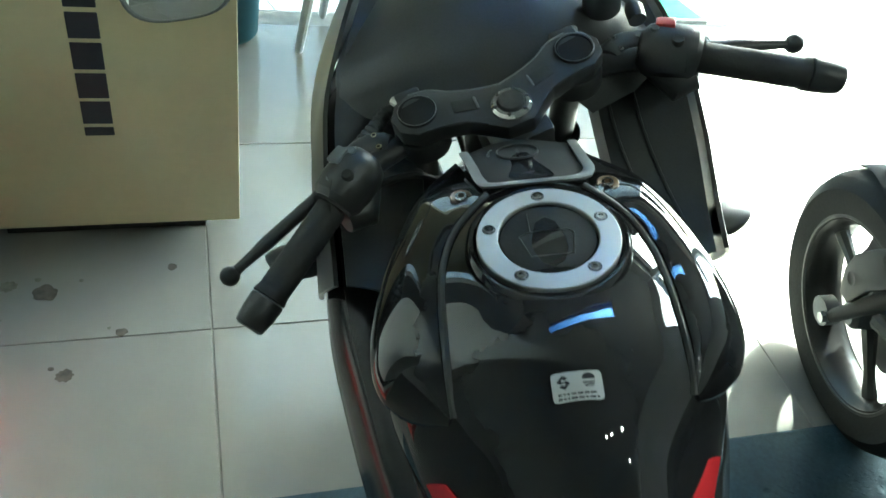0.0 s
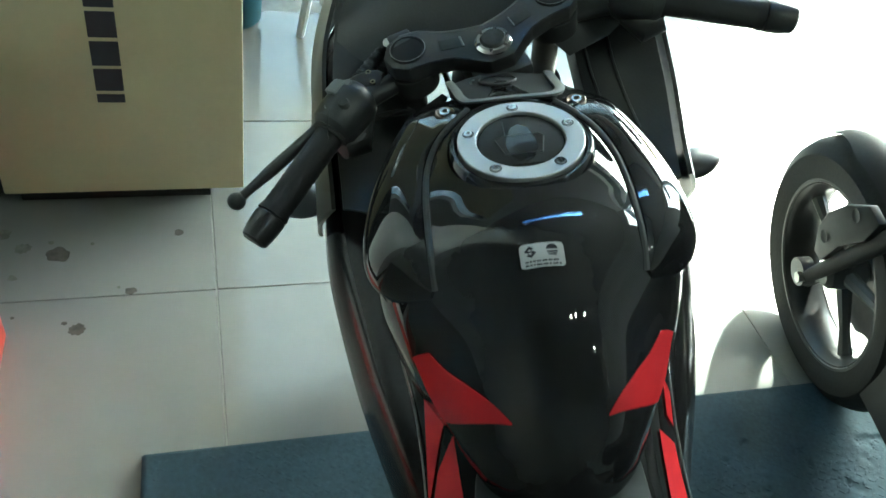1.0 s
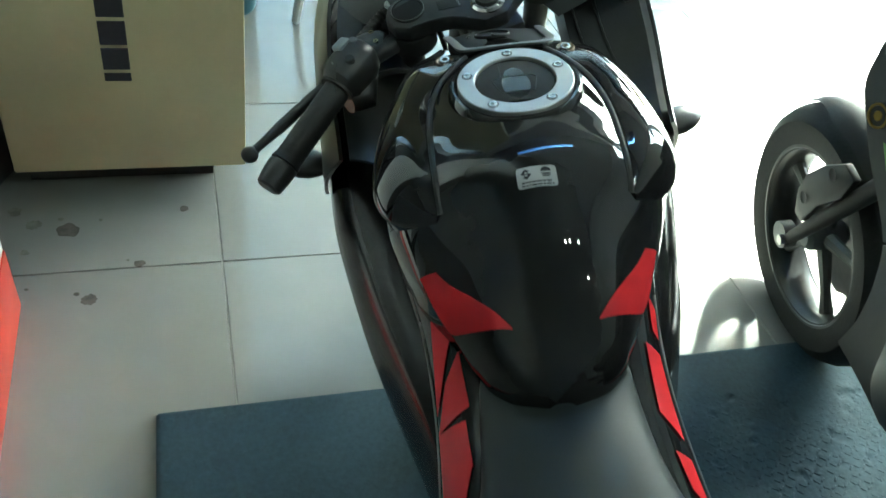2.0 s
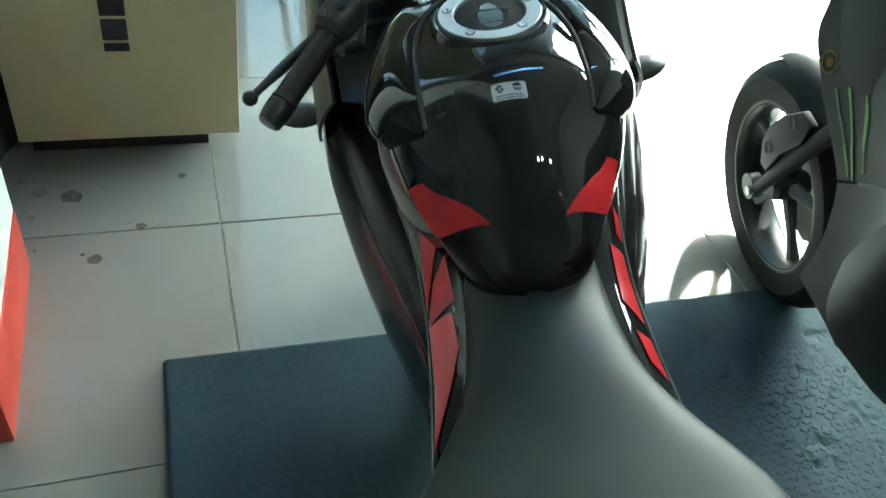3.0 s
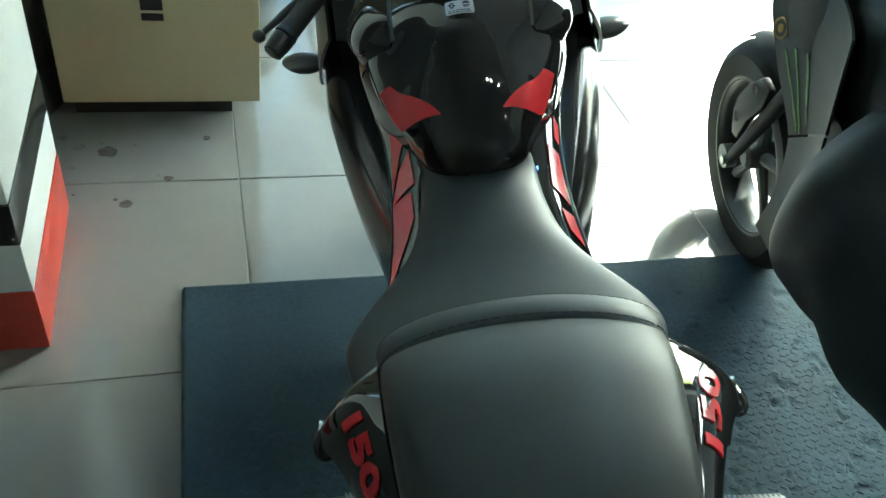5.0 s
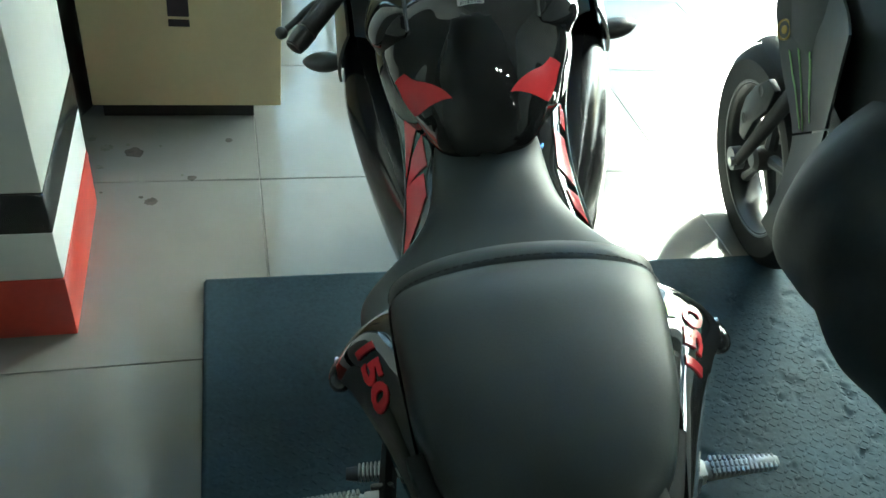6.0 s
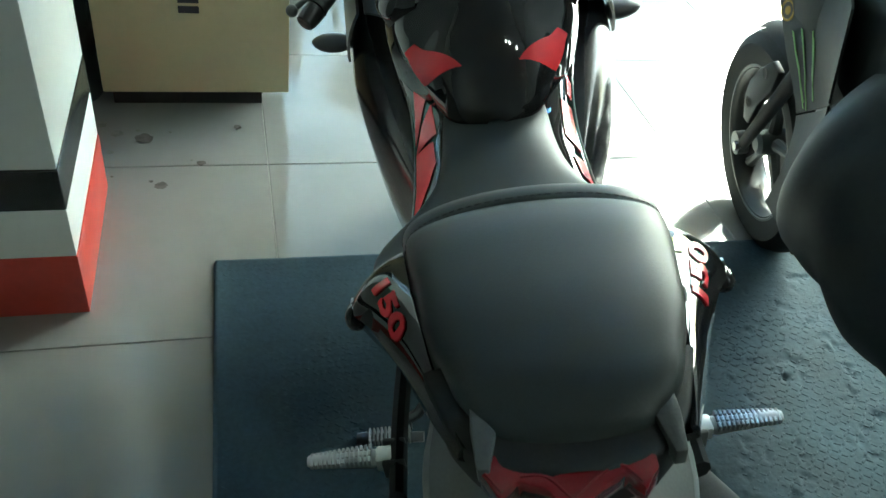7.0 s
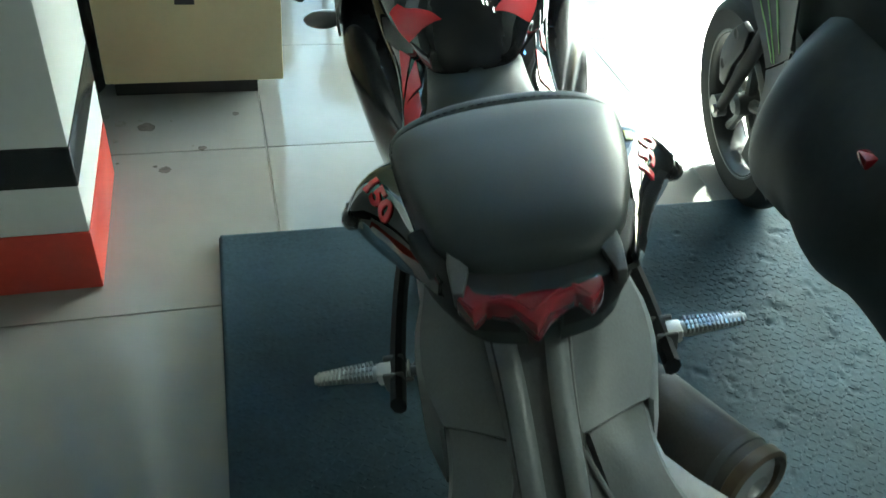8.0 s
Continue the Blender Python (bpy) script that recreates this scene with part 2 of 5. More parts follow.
for line in ([(2.06, 1.75), (2.02, 1.51), (1.98, 1.40), (1.985, 1.33)], [(2.43, 1.80), (2.40, 1.54), (2.41, 1.42), (2.39, 1.33)], [(1.70, 1.70), (1.79, 1.49), (1.88, 1.38), (1.97, 1.33)], [(0.23, 1.60), (0.248, 1.40), (0.255, 1.33)], [(2.41, 1.45), (2.62, 1.40), (2.80, 1.44)]):
    part("crack", tube(curve([(x, y, -0.0126) for x, y in line], 12), 0.0022, 5), "stain", pavement, "dark hairline crack", smooth=False)
# unseen building added to block the sun; storey tones set for reflections
opposite = thing("sun_block_building", pose(0, 0, 0), "unseen building with pale ground storey, added across the lane to block the sun", "building", kind="structure")
part("ground_storey", box(-9.0, 4.0, 4.0, 7.0, -0.3, 3.0, 0.01), "wall", opposite, smooth=False)
part("upper_storey", box(-9.0, 4.0, 4.02, 7.0, 3.0, 6.6, 0.01), "stucco", opposite, smooth=False)
part("parapet", box(-9.05, 4.0, 3.95, 7.05, 6.6, 6.8, 0.01), "wall", opposite, smooth=False)
# unseen canopy added to end the sun patch and darken the tank's reflections
tagged(part("canopy", box(-6, 5.0, 1.32, 1.62, 2.55, 2.85, 0.01), "awning", smooth=False), "unseen low dark canopy, added over the pavement to cut off sun and sky", "canopy", kind="structure")
win = thing("window_1", pose(0, 0, 0), "frameless clear glass panel standing on the threshold", "window", kind="structure")
for x0, x1 in ((-1.20, -0.765), (-0.735, 1.96)):
    pane = part("pane", box(x0, x1, 1.300, 1.310, -0.01, 2.75, 0.002), "glass", win)
    pane.visible_shadow = False
part("window_frame", box(-0.763, -0.737, 1.285, 1.325, -0.01, 2.75, 0.003), "leg", win, "slim grey upright")

# small round lamps under the ceiling behind the bikes
LAMP_GLOW = bpy.data.materials.new("lamp_glow")
LAMP_GLOW.use_nodes = True
LAMP_GLOW.node_tree.nodes["Principled BSDF"].inputs["Emission Color"].default_value = (1.0, 0.97, 0.92, 1)
LAMP_GLOW.node_tree.nodes["Principled BSDF"].inputs["Emission Strength"].default_value = 7.0
M["glow"] = LAMP_GLOW
for x, y in ((1.0, -2.3), (1.35, -2.25), (2.1, -2.2), (2.9, -3.2)):
    fixture = thing("ceiling_light", pose(x, y, CEIL), "small round white ceiling lamp, switched on", "ceiling light", group="lamps under the ceiling")
    part("housing", turned([(0.0, 0.0), (0.085, 0.0), (0.088, -0.006), (0.080, -0.030), (0.062, -0.034), (0.060, -0.026), (0.0, -0.026)], 32), "paint_white", fixture)
    part("diffuser", turned([(0.0, -0.042), (0.030, -0.040), (0.050, -0.034), (0.058, -0.027), (0.0, -0.0265)], 32), "glow", fixture, "glowing diffuser")

# cabinet with a printed front
cab = thing("cabinet", pose(0, 0, 0), "cream laminate cabinet with dark printed lettering blocks on black plinth", "cabinet")
part("body", box(-0.415, 0.072, 0.241, 0.80, 0.072, 1.85, 0.004), "cream", cab)
part("plinth", box(-0.400, 0.0, 0.306, 0.76, 0.0, 0.072), "kick", cab, smooth=False)
for z0, z1 in ((0.303, 0.322), (0.330, 0.379), (0.386, 0.438), (0.446, 0.499), (0.507, 0.556), (0.565, 0.612)):
    part("print_block", box(-0.206, -0.155, 0.2385, 0.2415, z0, z1, 0.001, 1), "ink", cab, "dark block of printed lettering")

# pillar with painted bands
pil = thing("pillar", pose(0, 0, 0), "square pillar painted white with black band and red foot", "pillar", kind="structure")
for name, z0, z1, mat, d in (("red_foot", 0.0, 0.153, "paint_red", 0.004), ("white_band", 0.153, 0.266, "paint_white", 0.002), ("black_band", 0.266, 0.356, "paint_black", 0.002), ("shaft", 0.356, CEIL, "paint_white", 0.0)):
    part(name, box(-0.81 - d, -0.39 + d, -0.503 - d, -0.085 + d, z0, z1, 0.003, 2), mat, pil)

# foam mat with a raised weave
MAT_TOP = 0.022
mat = thing("foam_mat", pose(-0.141, -0.385, 0, 0, 0, -0.8), "worn blue-grey foam floor mat with woven relief and dents", "mat")
part("sheet", box(0, 2.3, -2.4, 0, 0.0, MAT_TOP - 0.012, 0.003, 2), "foam", mat)

# its top: soft swells with torn crescents pressed into it
STEP = 0.0052
gx, gy = np.arange(0.0, 2.3001, STEP), np.arange(-2.2, 0.0001, STEP)
X, Y = np.meshgrid(gx, gy)
Z = np.full(X.shape, MAT_TOP - 0.0002) + 0.0005 * np.sin(X * 31 + 2.1 * np.sin(Y * 17)) * np.sin(Y * 37 + 1.7 * np.sin(X * 13)) * np.clip((X - 0.4) / 0.5, 0.15, 1)
press = random.Random(21)
for k in range(560):
    x, y = press.uniform(0.80, 2.25), press.uniform(-2.0, -0.12)
    if press.random() < 0.16:
        x, y = press.uniform(0.05, 0.75), press.uniform(-2.0, -0.4)
    r = press.choice((0.006, 0.007, 0.007, 0.009, 0.010, 0.014, 0.019) if x > 0.8 else (0.006, 0.008, 0.012))
    if k < 22:
        x, y, r = press.uniform(1.18, 1.46), press.uniform(-0.72, -0.38), press.uniform(0.012, 0.021)
    elif k < 40:
        x, y, r = press.uniform(0.90, 1.15), press.uniform(-0.80, -0.40), press.uniform(0.010, 0.018)
    turn, bend = press.uniform(-0.8, 0.8), press.uniform(-0.5, 0.5)
    depth = press.uniform(0.0018, 0.0062) * (0.75 if r > 0.0105 else 1.0)
    i0, i1 = np.searchsorted(gx, x - 3 * r), np.searchsorted(gx, x + 3 * r)
    j0, j1 = np.searchsorted(gy, y - 3 * r), np.searchsorted(gy, y + 3 * r)
    dx, dy = X[j0:j1, i0:i1] - x, Y[j0:j1, i0:i1] - y
    u = (dx * math.cos(turn) + dy * math.sin(turn)) / r
    v = (-dx * math.sin(turn) + dy * math.cos(turn)) / r / 0.7 + bend * u * u + 0.5 * np.sin(3 * u + k)
    Z[j0:j1, i0:i1] += -depth * np.exp(-(u * u + v * v) ** 2) + 0.3 * depth * np.exp(-u * u - (v - 1.5) ** 2)
rim = np.minimum(np.minimum(X, 2.3 - X), -Y)
Z -= 0.013 * np.clip(1 - rim / 0.004, 0, 1)
nx = len(gx)
cells = (np.arange(len(gy) - 1)[:, None] * nx + np.arange(nx - 1)[None, :]).ravel()
me = bpy.data.meshes.new("top")
me.from_pydata(np.c_[X.ravel(), Y.ravel(), Z.ravel()].tolist(), [], np.c_[cells, cells + 1, cells + nx + 1, cells + nx].tolist())
me.polygons.foreach_set("use_smooth", [True] * len(me.polygons))
me.materials.append(M["foam"])
top = new("top", me)
top.parent = mat


verts, faces = [], []
weave = random.Random(5)
PITCH = 0.0155
for i in range(147):
    for j in range(140):
        x, y = PITCH * (i + 0.5), -PITCH * (j + 0.5)
        wear = noise.noise(Vector((x * 2.2, y * 2.2, 3.1)))
        grown = min(1.0, max(0.0, (x - 1.0 + 0.25 * max(0.0, -y - 0.45)) / 0.16)) * min(1.0, max(0.1, (-y - 0.16) / 0.16))
        high = 0.00024 + 0.0006 * wear + 0.00095 * grown * (0.75 + 0.4 * noise.noise(Vector((x * 3, y * 3, 8.0))))
        if high < 0.00018 or not i or not j or weave.random() < 0.14:
            continue
        a, b = 0.0086, 0.0028
        k = 0.35
        ring = [(-a, -b * k), (-a * 0.75, -b), (a * 0.75, -b), (a, b * k), (a * 0.75, b), (-a * 0.75, b)]
        turn = (0.62 if (i + j) % 2 else -0.62) + weave.uniform(-0.2, 0.2)
        x, y = x + weave.uniform(-0.0022, 0.0022), y + weave.uniform(-0.0022, 0.0022)
        base = float(Z[min(len(gy) - 1, int(round((y + 2.2) / STEP))), min(len(gx) - 1, int(round(x / STEP)))])
        c, q = math.cos(turn), math.sin(turn)
        n0 = len(verts)
        verts += [(x + u * c - v * q, y + u * q + v * c, base - 0.0006) for u, v in ring]
        verts += [(x + 0.65 * (u * c - v * q), y + 0.65 * (u * q + v * c), base + high) for u, v in ring]
        faces += [(n0 + e, n0 + (e + 1) % 6, n0 + 6 + (e + 1) % 6, n0 + 6 + e) for e in range(6)] + [tuple(range(n0 + 6, n0 + 12))]
ft = M["foam"].node_tree
wave, tilt = ft.nodes.new("ShaderNodeTexWave"), ft.nodes.new("ShaderNodeBump")
wave.bands_direction = "Y"
wave.inputs["Scale"].default_value, wave.inputs["Distortion"].default_value, wave.inputs["Detail Scale"].default_value = 7.0, 3.0, 12.0
tilt.inputs["Strength"].default_value, tilt.inputs["Distance"].default_value = 0.14, 0.002
where = ft.nodes.new("ShaderNodeTexCoord")
ft.links.new(where.outputs["Object"], wave.inputs["Vector"])
ft.links.new(wave.outputs["Fac"], tilt.inputs["Height"])
ft.links.new(ft.nodes["Bump"].outputs["Normal"], tilt.inputs["Normal"])
ft.links.new(tilt.outputs["Normal"], ft.nodes["Principled BSDF"].inputs["Normal"])
me = bpy.data.meshes.new("weave")
me.from_pydata(verts, [], faces)
me.materials.append(M["foam"])
relief = tagged(new("weave", me), kind="stuff")
relief.parent = mat

# things by the entrance
bin_ = thing("bin", pose(0.09, 1.16, 0), "dark teal plastic bin beside the cabinet", "bin")
part("shell", turned([(0.0, 0.0), (0.09, 0.0), (0.097, 0.012), (0.112, 0.34), (0.116, 0.35), (0.108, 0.35), (0.092, 0.02), (0.0, 0.02)], 32), "teal", bin_)
chair = thing("stool", pose(0.46, 1.115, 0), "pale grey plastic stool with splayed legs", "stool")
for x, y in ((-0.164, -0.065), (-0.062, 0.150), (0.062, -0.150), (0.164, 0.065)):
    part("leg", tube([(x, y, 0.0), (x * 0.98, y * 0.98, 0.012), (x * 0.62, y * 0.62, 0.42), (x * 0.60, y * 0.60, 0.44)], [0.017, 0.019, 0.025, 0.025], 10, squash=0.7), "leg", chair)
part("seat", slab([(0.17 * math.cos(a), 0.17 * math.sin(a)) for a in np.linspace(0, 2 * math.pi, 28, endpoint=False)], 0.43, 0.455, 0.006), "leg", chair)
part("skirt", sheet([[(r * math.cos(a), r * math.sin(a), z) for a in np.linspace(0, 2 * math.pi, 28, endpoint=False)] for r, z in ((0.160, 0.432), (0.163, 0.38), (0.159, 0.38), (0.156, 0.432))], closed=True), "leg", chair)
door_mat = part("doormat", box(1.10, 1.86, 1.345, 1.85, -0.012, 0.006, 0.003), "turf")
part("border", box(1.09, 1.87, 1.325, 1.345, -0.012, 0.004, 0.003), "leg", door_mat, "pale grey rubber edge")
tagged(door_mat, "green turf doormat on the pavement", "doormat")
stack = thing("covered_stack", pose(-0.645, 0.50, 0), "dark grey crumpled plastic sheeting draped over a stack beside the cabinet", "sheeting")
rows = []
for z in np.linspace(0, 1, 70):
    wide = 1.0 + 0.05 * math.exp(-z / 0.035) - 0.06 * z
    if z > 0.94:
        wide *= math.sqrt(max(0.0, 1 - ((z - 0.94) / 0.0605) ** 2))
    row = []
    for a in np.linspace(0, 2 * math.pi, 160, endpoint=False):
        c, q = math.cos(a), math.sin(a)
        r = (abs(c) ** 7 + abs(q) ** 7) ** (-1 / 7)
        fold = 0.030 * noise.noise(Vector((2.6 * c, 2.6 * q, z * 3.5))) + 0.018 * noise.noise(Vector((6 * c, 6 * q, z * 13 + 5 * c))) - 0.012
        row.append(((0.205 * r * wide + fold) * c, (0.255 * r * wide + fold) * q, z))
    rows.append(row)
part("cover", sheet(rows, closed=True, caps=True), "cloth", stack, sharp=70)

# ---- the black motorcycle ----
LEAN = pose(0, 0, 0, 0, -14, -10.5)
bike = thing("motorcycle", Matrix.Translation((0.351, -1.305, MAT_TOP)) @ LEAN @ Matrix.Translation((0, 0, -MAT_TOP)), "black sports motorcycle with red decals leaning on its stand", "motorcycle")


def both(make):
    """Builds a part for the right side (+1) and for the left side (-1)."""
    for side in (1, -1):
        make(side)


# tank: half width, edge height, top height and fullness along the length
CX = -0.006
TANK = [(0.355, 0.012, 0.738, 0.748, 0.9), (0.362, 0.033, 0.740, 0.768, 0.95), (0.377, 0.0545, 0.742, 0.795, 1.0), (0.40, 0.0705, 0.746, 0.826, 1.1), (0.43, 0.0868, 0.762, 0.857, 1.5), (0.455, 0.0995, 0.771, 0.876, 1.75), (0.482, 0.1135, 0.778, 0.889, 1.55), (0.505, 0.123, 0.776, 0.897, 1.1), (0.56, 0.140, 0.772, 0.903, 0.95), (0.62, 0.138, 0.778, 0.905, 0.95), (0.68, 0.124, 0.786, 0.900, 0.95), (0.74, 0.100, 0.79, 0.878, 0.95), (0.785, 0.072, 0.80, 0.860, 0.9), (0.812, 0.045, 0.81, 0.846, 0.9)]


def tank_at(y, x):
    w, ze, zt, k = spl(TANK, y)
    c = math.sqrt(max(0.0, 1 - ((x - CX) / w) ** 2))
    return ze + (zt - ze) * c**k


rows = []
for y in np.concatenate([np.linspace(0.355, 0.40, 14), np.linspace(0.405, 0.52, 30), np.linspace(0.53, 0.812, 28)]):
    w, ze, zt, k = spl(TANK, y)
    low = 0.02 + 0.07 * min(1.0, max(0.0, (y - 0.42) / 0.08))
    row = [(CX - w * 0.93, y, ze - low), (CX - w * 0.985, y, ze - low * 0.3), (CX - w * 0.999, y, ze - 0.003)]
    for a in np.linspace(-90, 90, 57):
        row.append((CX + w * math.sin(radians(a)), y, ze + (zt - ze) * max(math.cos(radians(a)), 0) ** k))
    rows.append(row + [(CX + w * 0.999, y, ze - 0.003), (CX + w * 0.985, y, ze - low * 0.3), (CX + w * 0.93, y, ze - low)])
part("fuel_tank", sheet(rows), "gloss", bike, "glossy black fuel tank", sharp=60)

# side covers, between the seam on the tank and their outer edge
SEAM = [(0.043, 0.684), (0.058, 0.668), (0.073, 0.650), (0.0840, 0.622), (0.0885, 0.585), (0.0890, 0.550), (0.0885, 0.520), (0.0875, 0.497)]
SEAM = [(x, y, tank_at(y, CX + x) + 0.0035) for x, y in SEAM]
EDGE = [(0.062, 0.795, 0.842), (0.101, 0.735, 0.853), (0.128, 0.668, 0.850), (0.1425, 0.617, 0.842), (0.1475, 0.580, 0.835), (0.1465, 0.555, 0.829), (0.140, 0.538, 0.824), (0.124, 0.519, 0.827), (0.104, 0.503, 0.838), (0.0895, 0.4945, 0.848)]


def wing(side):
    rows = []
    for i, (a, b) in enumerate(zip(curve(SEAM, 44), curve(EDGE, 44))):
        a, b = Vector(a), Vector(b)
        across = b - a
        across.z = 0
        out = across.normalized()
        bulge = 0.013 * min(1.0, i / 9) * min(1.0, across.length / 0.05)
        row = [a + Vector((0.001, 0, -0.012)), a + out * 0.0005 - Vector((0, 0, 0.002))]
        for r in np.linspace(0.02, 1, 16):
            row.append(a.lerp(b, r) + Vector((0.35, 0, 0.94)) * bulge * math.sin(math.pi * r) ** 0.75)
        row += [b + out * 0.0006 - Vector((0, 0, 0.004)), b - out * 0.003 - Vector((0, 0, 0.010)), b - out * 0.012 - Vector((0, 0, 0.032)), b - out * 0.020 - Vector((0, 0, 0.050))]
        rows.append([(CX + side * p.x, p.y, p.z) for p in row])
    part("tank_cover", sheet(rows), "gloss", bike, "glossy black tank side cover", sharp=45)
    part("seam", tube([(CX + side * p[0], p[1], p[2] - 0.0022) for p in curve([(x - 0.0022, y, z) for x, y, z in SEAM], 30)], 0.0034, 8), "rubber", bike)
    x, y = CX + side * 0.0625, 0.6885
    z = tank_at(y, x) + 0.0075
    bolt = part("bolt", turned([(0.0033, 0.0022), (0.0048, 0.0022), (0.0056, 0.0010), (0.0058, -0.004)], 24, at=(x, y, z)), "chrome", bike, "bright hex bolt in a dark recess")
    part("recess", turned([(0.0056, -0.0010), (0.0074, -0.0004), (0.0088, 0.0008), (0.0095, 0.0002), (0.0098, -0.006)], 28, at=(x, y, z)), "bronze", bolt)
    part("socket", turned([(0, -0.0012), (0.0030, -0.0012), (0.0034, 0.0020)], 6, at=(x, y, z)), "bronze", bolt)


both(wing)

# filler cap
CAP = (-0.006, 0.6155, 0.9040)
part("cap_collar", turned([(0.0655, -0.018), (0.0640, -0.004), (0.0612, -0.0005), (0.0585, -0.001), (0.0566, -0.004)], 64, at=CAP), "gloss", bike)
ring = part("filler_ring", turned([(0.0556, -0.006), (0.0556, 0.0015), (0.0548, 0.0025), (0.0396, 0.0025), (0.0388, 0.0015), (0.0386, -0.006)], 64, at=CAP), "ringm", bike, "satin metal filler ring")
for k in range(5):
    a = radians(92 + 72 * k)
    at = (CAP[0] + 0.0464 * math.cos(a), CAP[1] + 0.0464 * math.sin(a), CAP[2])
    screw = part("screw", turned([(0, 0.0026), (0.0018, 0.0026), (0.0020, 0.0040), (0.0036, 0.0040), (0.0040, 0.0032), (0.0041, 0.002)], 20, at=at), "chrome", ring)
    part("screw_recess", turned([(0.0042, 0.0026), (0.0052, 0.0027), (0.0055, 0.0023)], 24, at=at), "rubber", screw)
lid = part("filler_lid", turned([(0, 0.0005), (0.032, 0.0005), (0.0368, -0.0005), (0.0377, -0.002), (0.0384, -0.006)], 64, at=CAP), "matt", bike, "black filler lid")
FLAP = [(-0.0225, 0.006), (-0.014, 0.0105), (0.016, 0.0105), (0.0205, 0.006), (0.0165, -0.016), (-0.0155, -0.016)]
flap = [Vector((CAP[0] + x, CAP[1] - 0.003 + y, CAP[2] + 0.0006)) for x, y in FLAP]
part("key_flap", tube(flap + flap[:1], 0.0006, 6), "steel", lid, "thin raised outline of the key flap")
part("hinge_line", tube([flap[1] + Vector((0.001, 0.0, 0)), flap[1] + Vector((0.001, 0.021, 0))], 0.0004, 6), "steel", lid)

# label on the tank
rows = []
for v in (0.0, 0.03, 0.08, 0.15, 0.4, 0.6, 0.85, 0.92, 0.97, 1.0):
    y = 0.4770 + 0.0185 * v
    gap = max(0.0, 0.003 - 0.0185 * min(v, 1 - v))
    inset = 0.003 - math.sqrt(max(0.0, 0.003**2 - gap**2))
    rows.append([(x, y, tank_at(y, x) + 0.0012) for x in np.linspace(-0.0240 + inset, 0.0100 - inset, 10)])
sticker = part("label", sheet(rows, thick=0.0006), "label", bike, "small white printed label")


def printed(outline):
    """A flat mark of (x, y) points on the label."""
    bm = bmesh.new()
    bm.faces.new([bm.verts.new((x, y, tank_at(y, x) + 0.0021)) for x, y in outline])
    made = bmesh.ops.extrude_face_region(bm, geom=bm.faces[:])
    bmesh.ops.translate(bm, vec=(0, 0, -0.0006), verts=[v for v in made["geom"] if isinstance(v, bmesh.types.BMVert)])
    part("print", bm, "ink", sticker, smooth=False)


for flip in (1, -1):
    printed([(-0.0160 + flip * x, 0.4888 + flip * y) for x, y in ((-0.0046, 0.0006), (-0.0006, 0.0044), (0.0030, 0.0028), (0.0012, 0.0014), (-0.0004, 0.0022), (-0.0018, 0.0008), (0.0016, -0.0002), (-0.0022, -0.0008))])
printed([(0.0010 + 0.0045 * math.cos(a), 0.4896 + 0.0042 * math.sin(a)) for a in np.linspace(0.1, math.pi - 0.1, 14)])
for k in range(3):
    y, half = 0.4884 - 0.0013 * k, 0.0043 - 0.0007 * k
    printed([(0.0010 - half, y), (0.0010 - half, y - 0.0007), (0.0010 + half, y - 0.0007), (0.0010 + half, y)])
for y, x0, x1 in ((0.4819, -0.0205, 0.0065), (0.4792, -0.0208, 0.0068)):
    x, rng = x0, random.Random(int(y * 1e4))
    while x < x1 - 0.001:
        long = min(rng.uniform(0.0014, 0.0046), x1 - x)
        printed([(x, y), (x, y - 0.0011), (x + long, y - 0.0011), (x + long, y)])
        x += long + 0.0009


def patch(name, low, high, mat, lift=0.0012, label="", n=16):
    """A decal between two edge lines of (x, y), laid on the tank."""
    rows = []
    for a, b in zip(curve([(*p, 0) for p in low], n), curve([(*p, 0) for p in high], n)):
        row = []
        for v in np.linspace(0, 1, 10):
            x, y = a[0] + (b[0] - a[0]) * v, a[1] + (b[1] - a[1]) * v
            row.append((x, y, tank_at(y, x) + lift))
        rows.append(row)
    return part(name, sheet(rows, thick=0.0006), mat, bike, label)


both(lambda s: patch("red_flash", [(CX + s * x, y) for x, y in ((0.0372, 0.3938), (0.0590, 0.4050), (0.0862, 0.4290), (0.1110, 0.4815))], [(CX + s * x, y) for x, y in ((0.0368, 0.3944), (0.0640, 0.4265), (0.0820, 0.4500), (0.0960, 0.4705))], "red", label="red flash decal"))


# panel in front of the filler
def key_z(y):
    return 0.8975 - 0.38 * (y - 0.69)


def laid(bm):
    for v in bm.verts:
        v.co.z += key_z(v.co.y) - 0.6 * (v.co.x - CX) ** 2
    return bm


KEY = [(-0.0540, 0.781), (-0.0430, 0.692), (0.0400, 0.691), (0.0480, 0.704), (0.0500, 0.786), (0.038, 0.794), (0.022, 0.803), (0.008, 0.810), (-0.006, 0.812), (-0.022, 0.807), (-0.038, 0.796)]
fine = []
for k, (x, y) in enumerate(KEY):
    x1, y1 = KEY[(k + 1) % len(KEY)]
    fine += [(CX + x + (x1 - x) * t / 4, y + (y1 - y) * t / 4) for t in range(4)]
plate = part("key_cover", laid(slab(fine, -0.05, 0.0, 0.0015)), "matt", bike, "black key cover panel")
outer = curve([(CX + x, y, 0) for x, y in ((-0.0580, 0.782), (-0.0525, 0.740), (-0.0470, 0.697), (-0.0440, 0.6885), (-0.036, 0.6860), (-0.01, 0.6845), (0.02, 0.6845), (0.038, 0.6855), (0.0480, 0.691), (0.0530, 0.702), (0.0545, 0.740), (0.0545, 0.786))], 60)
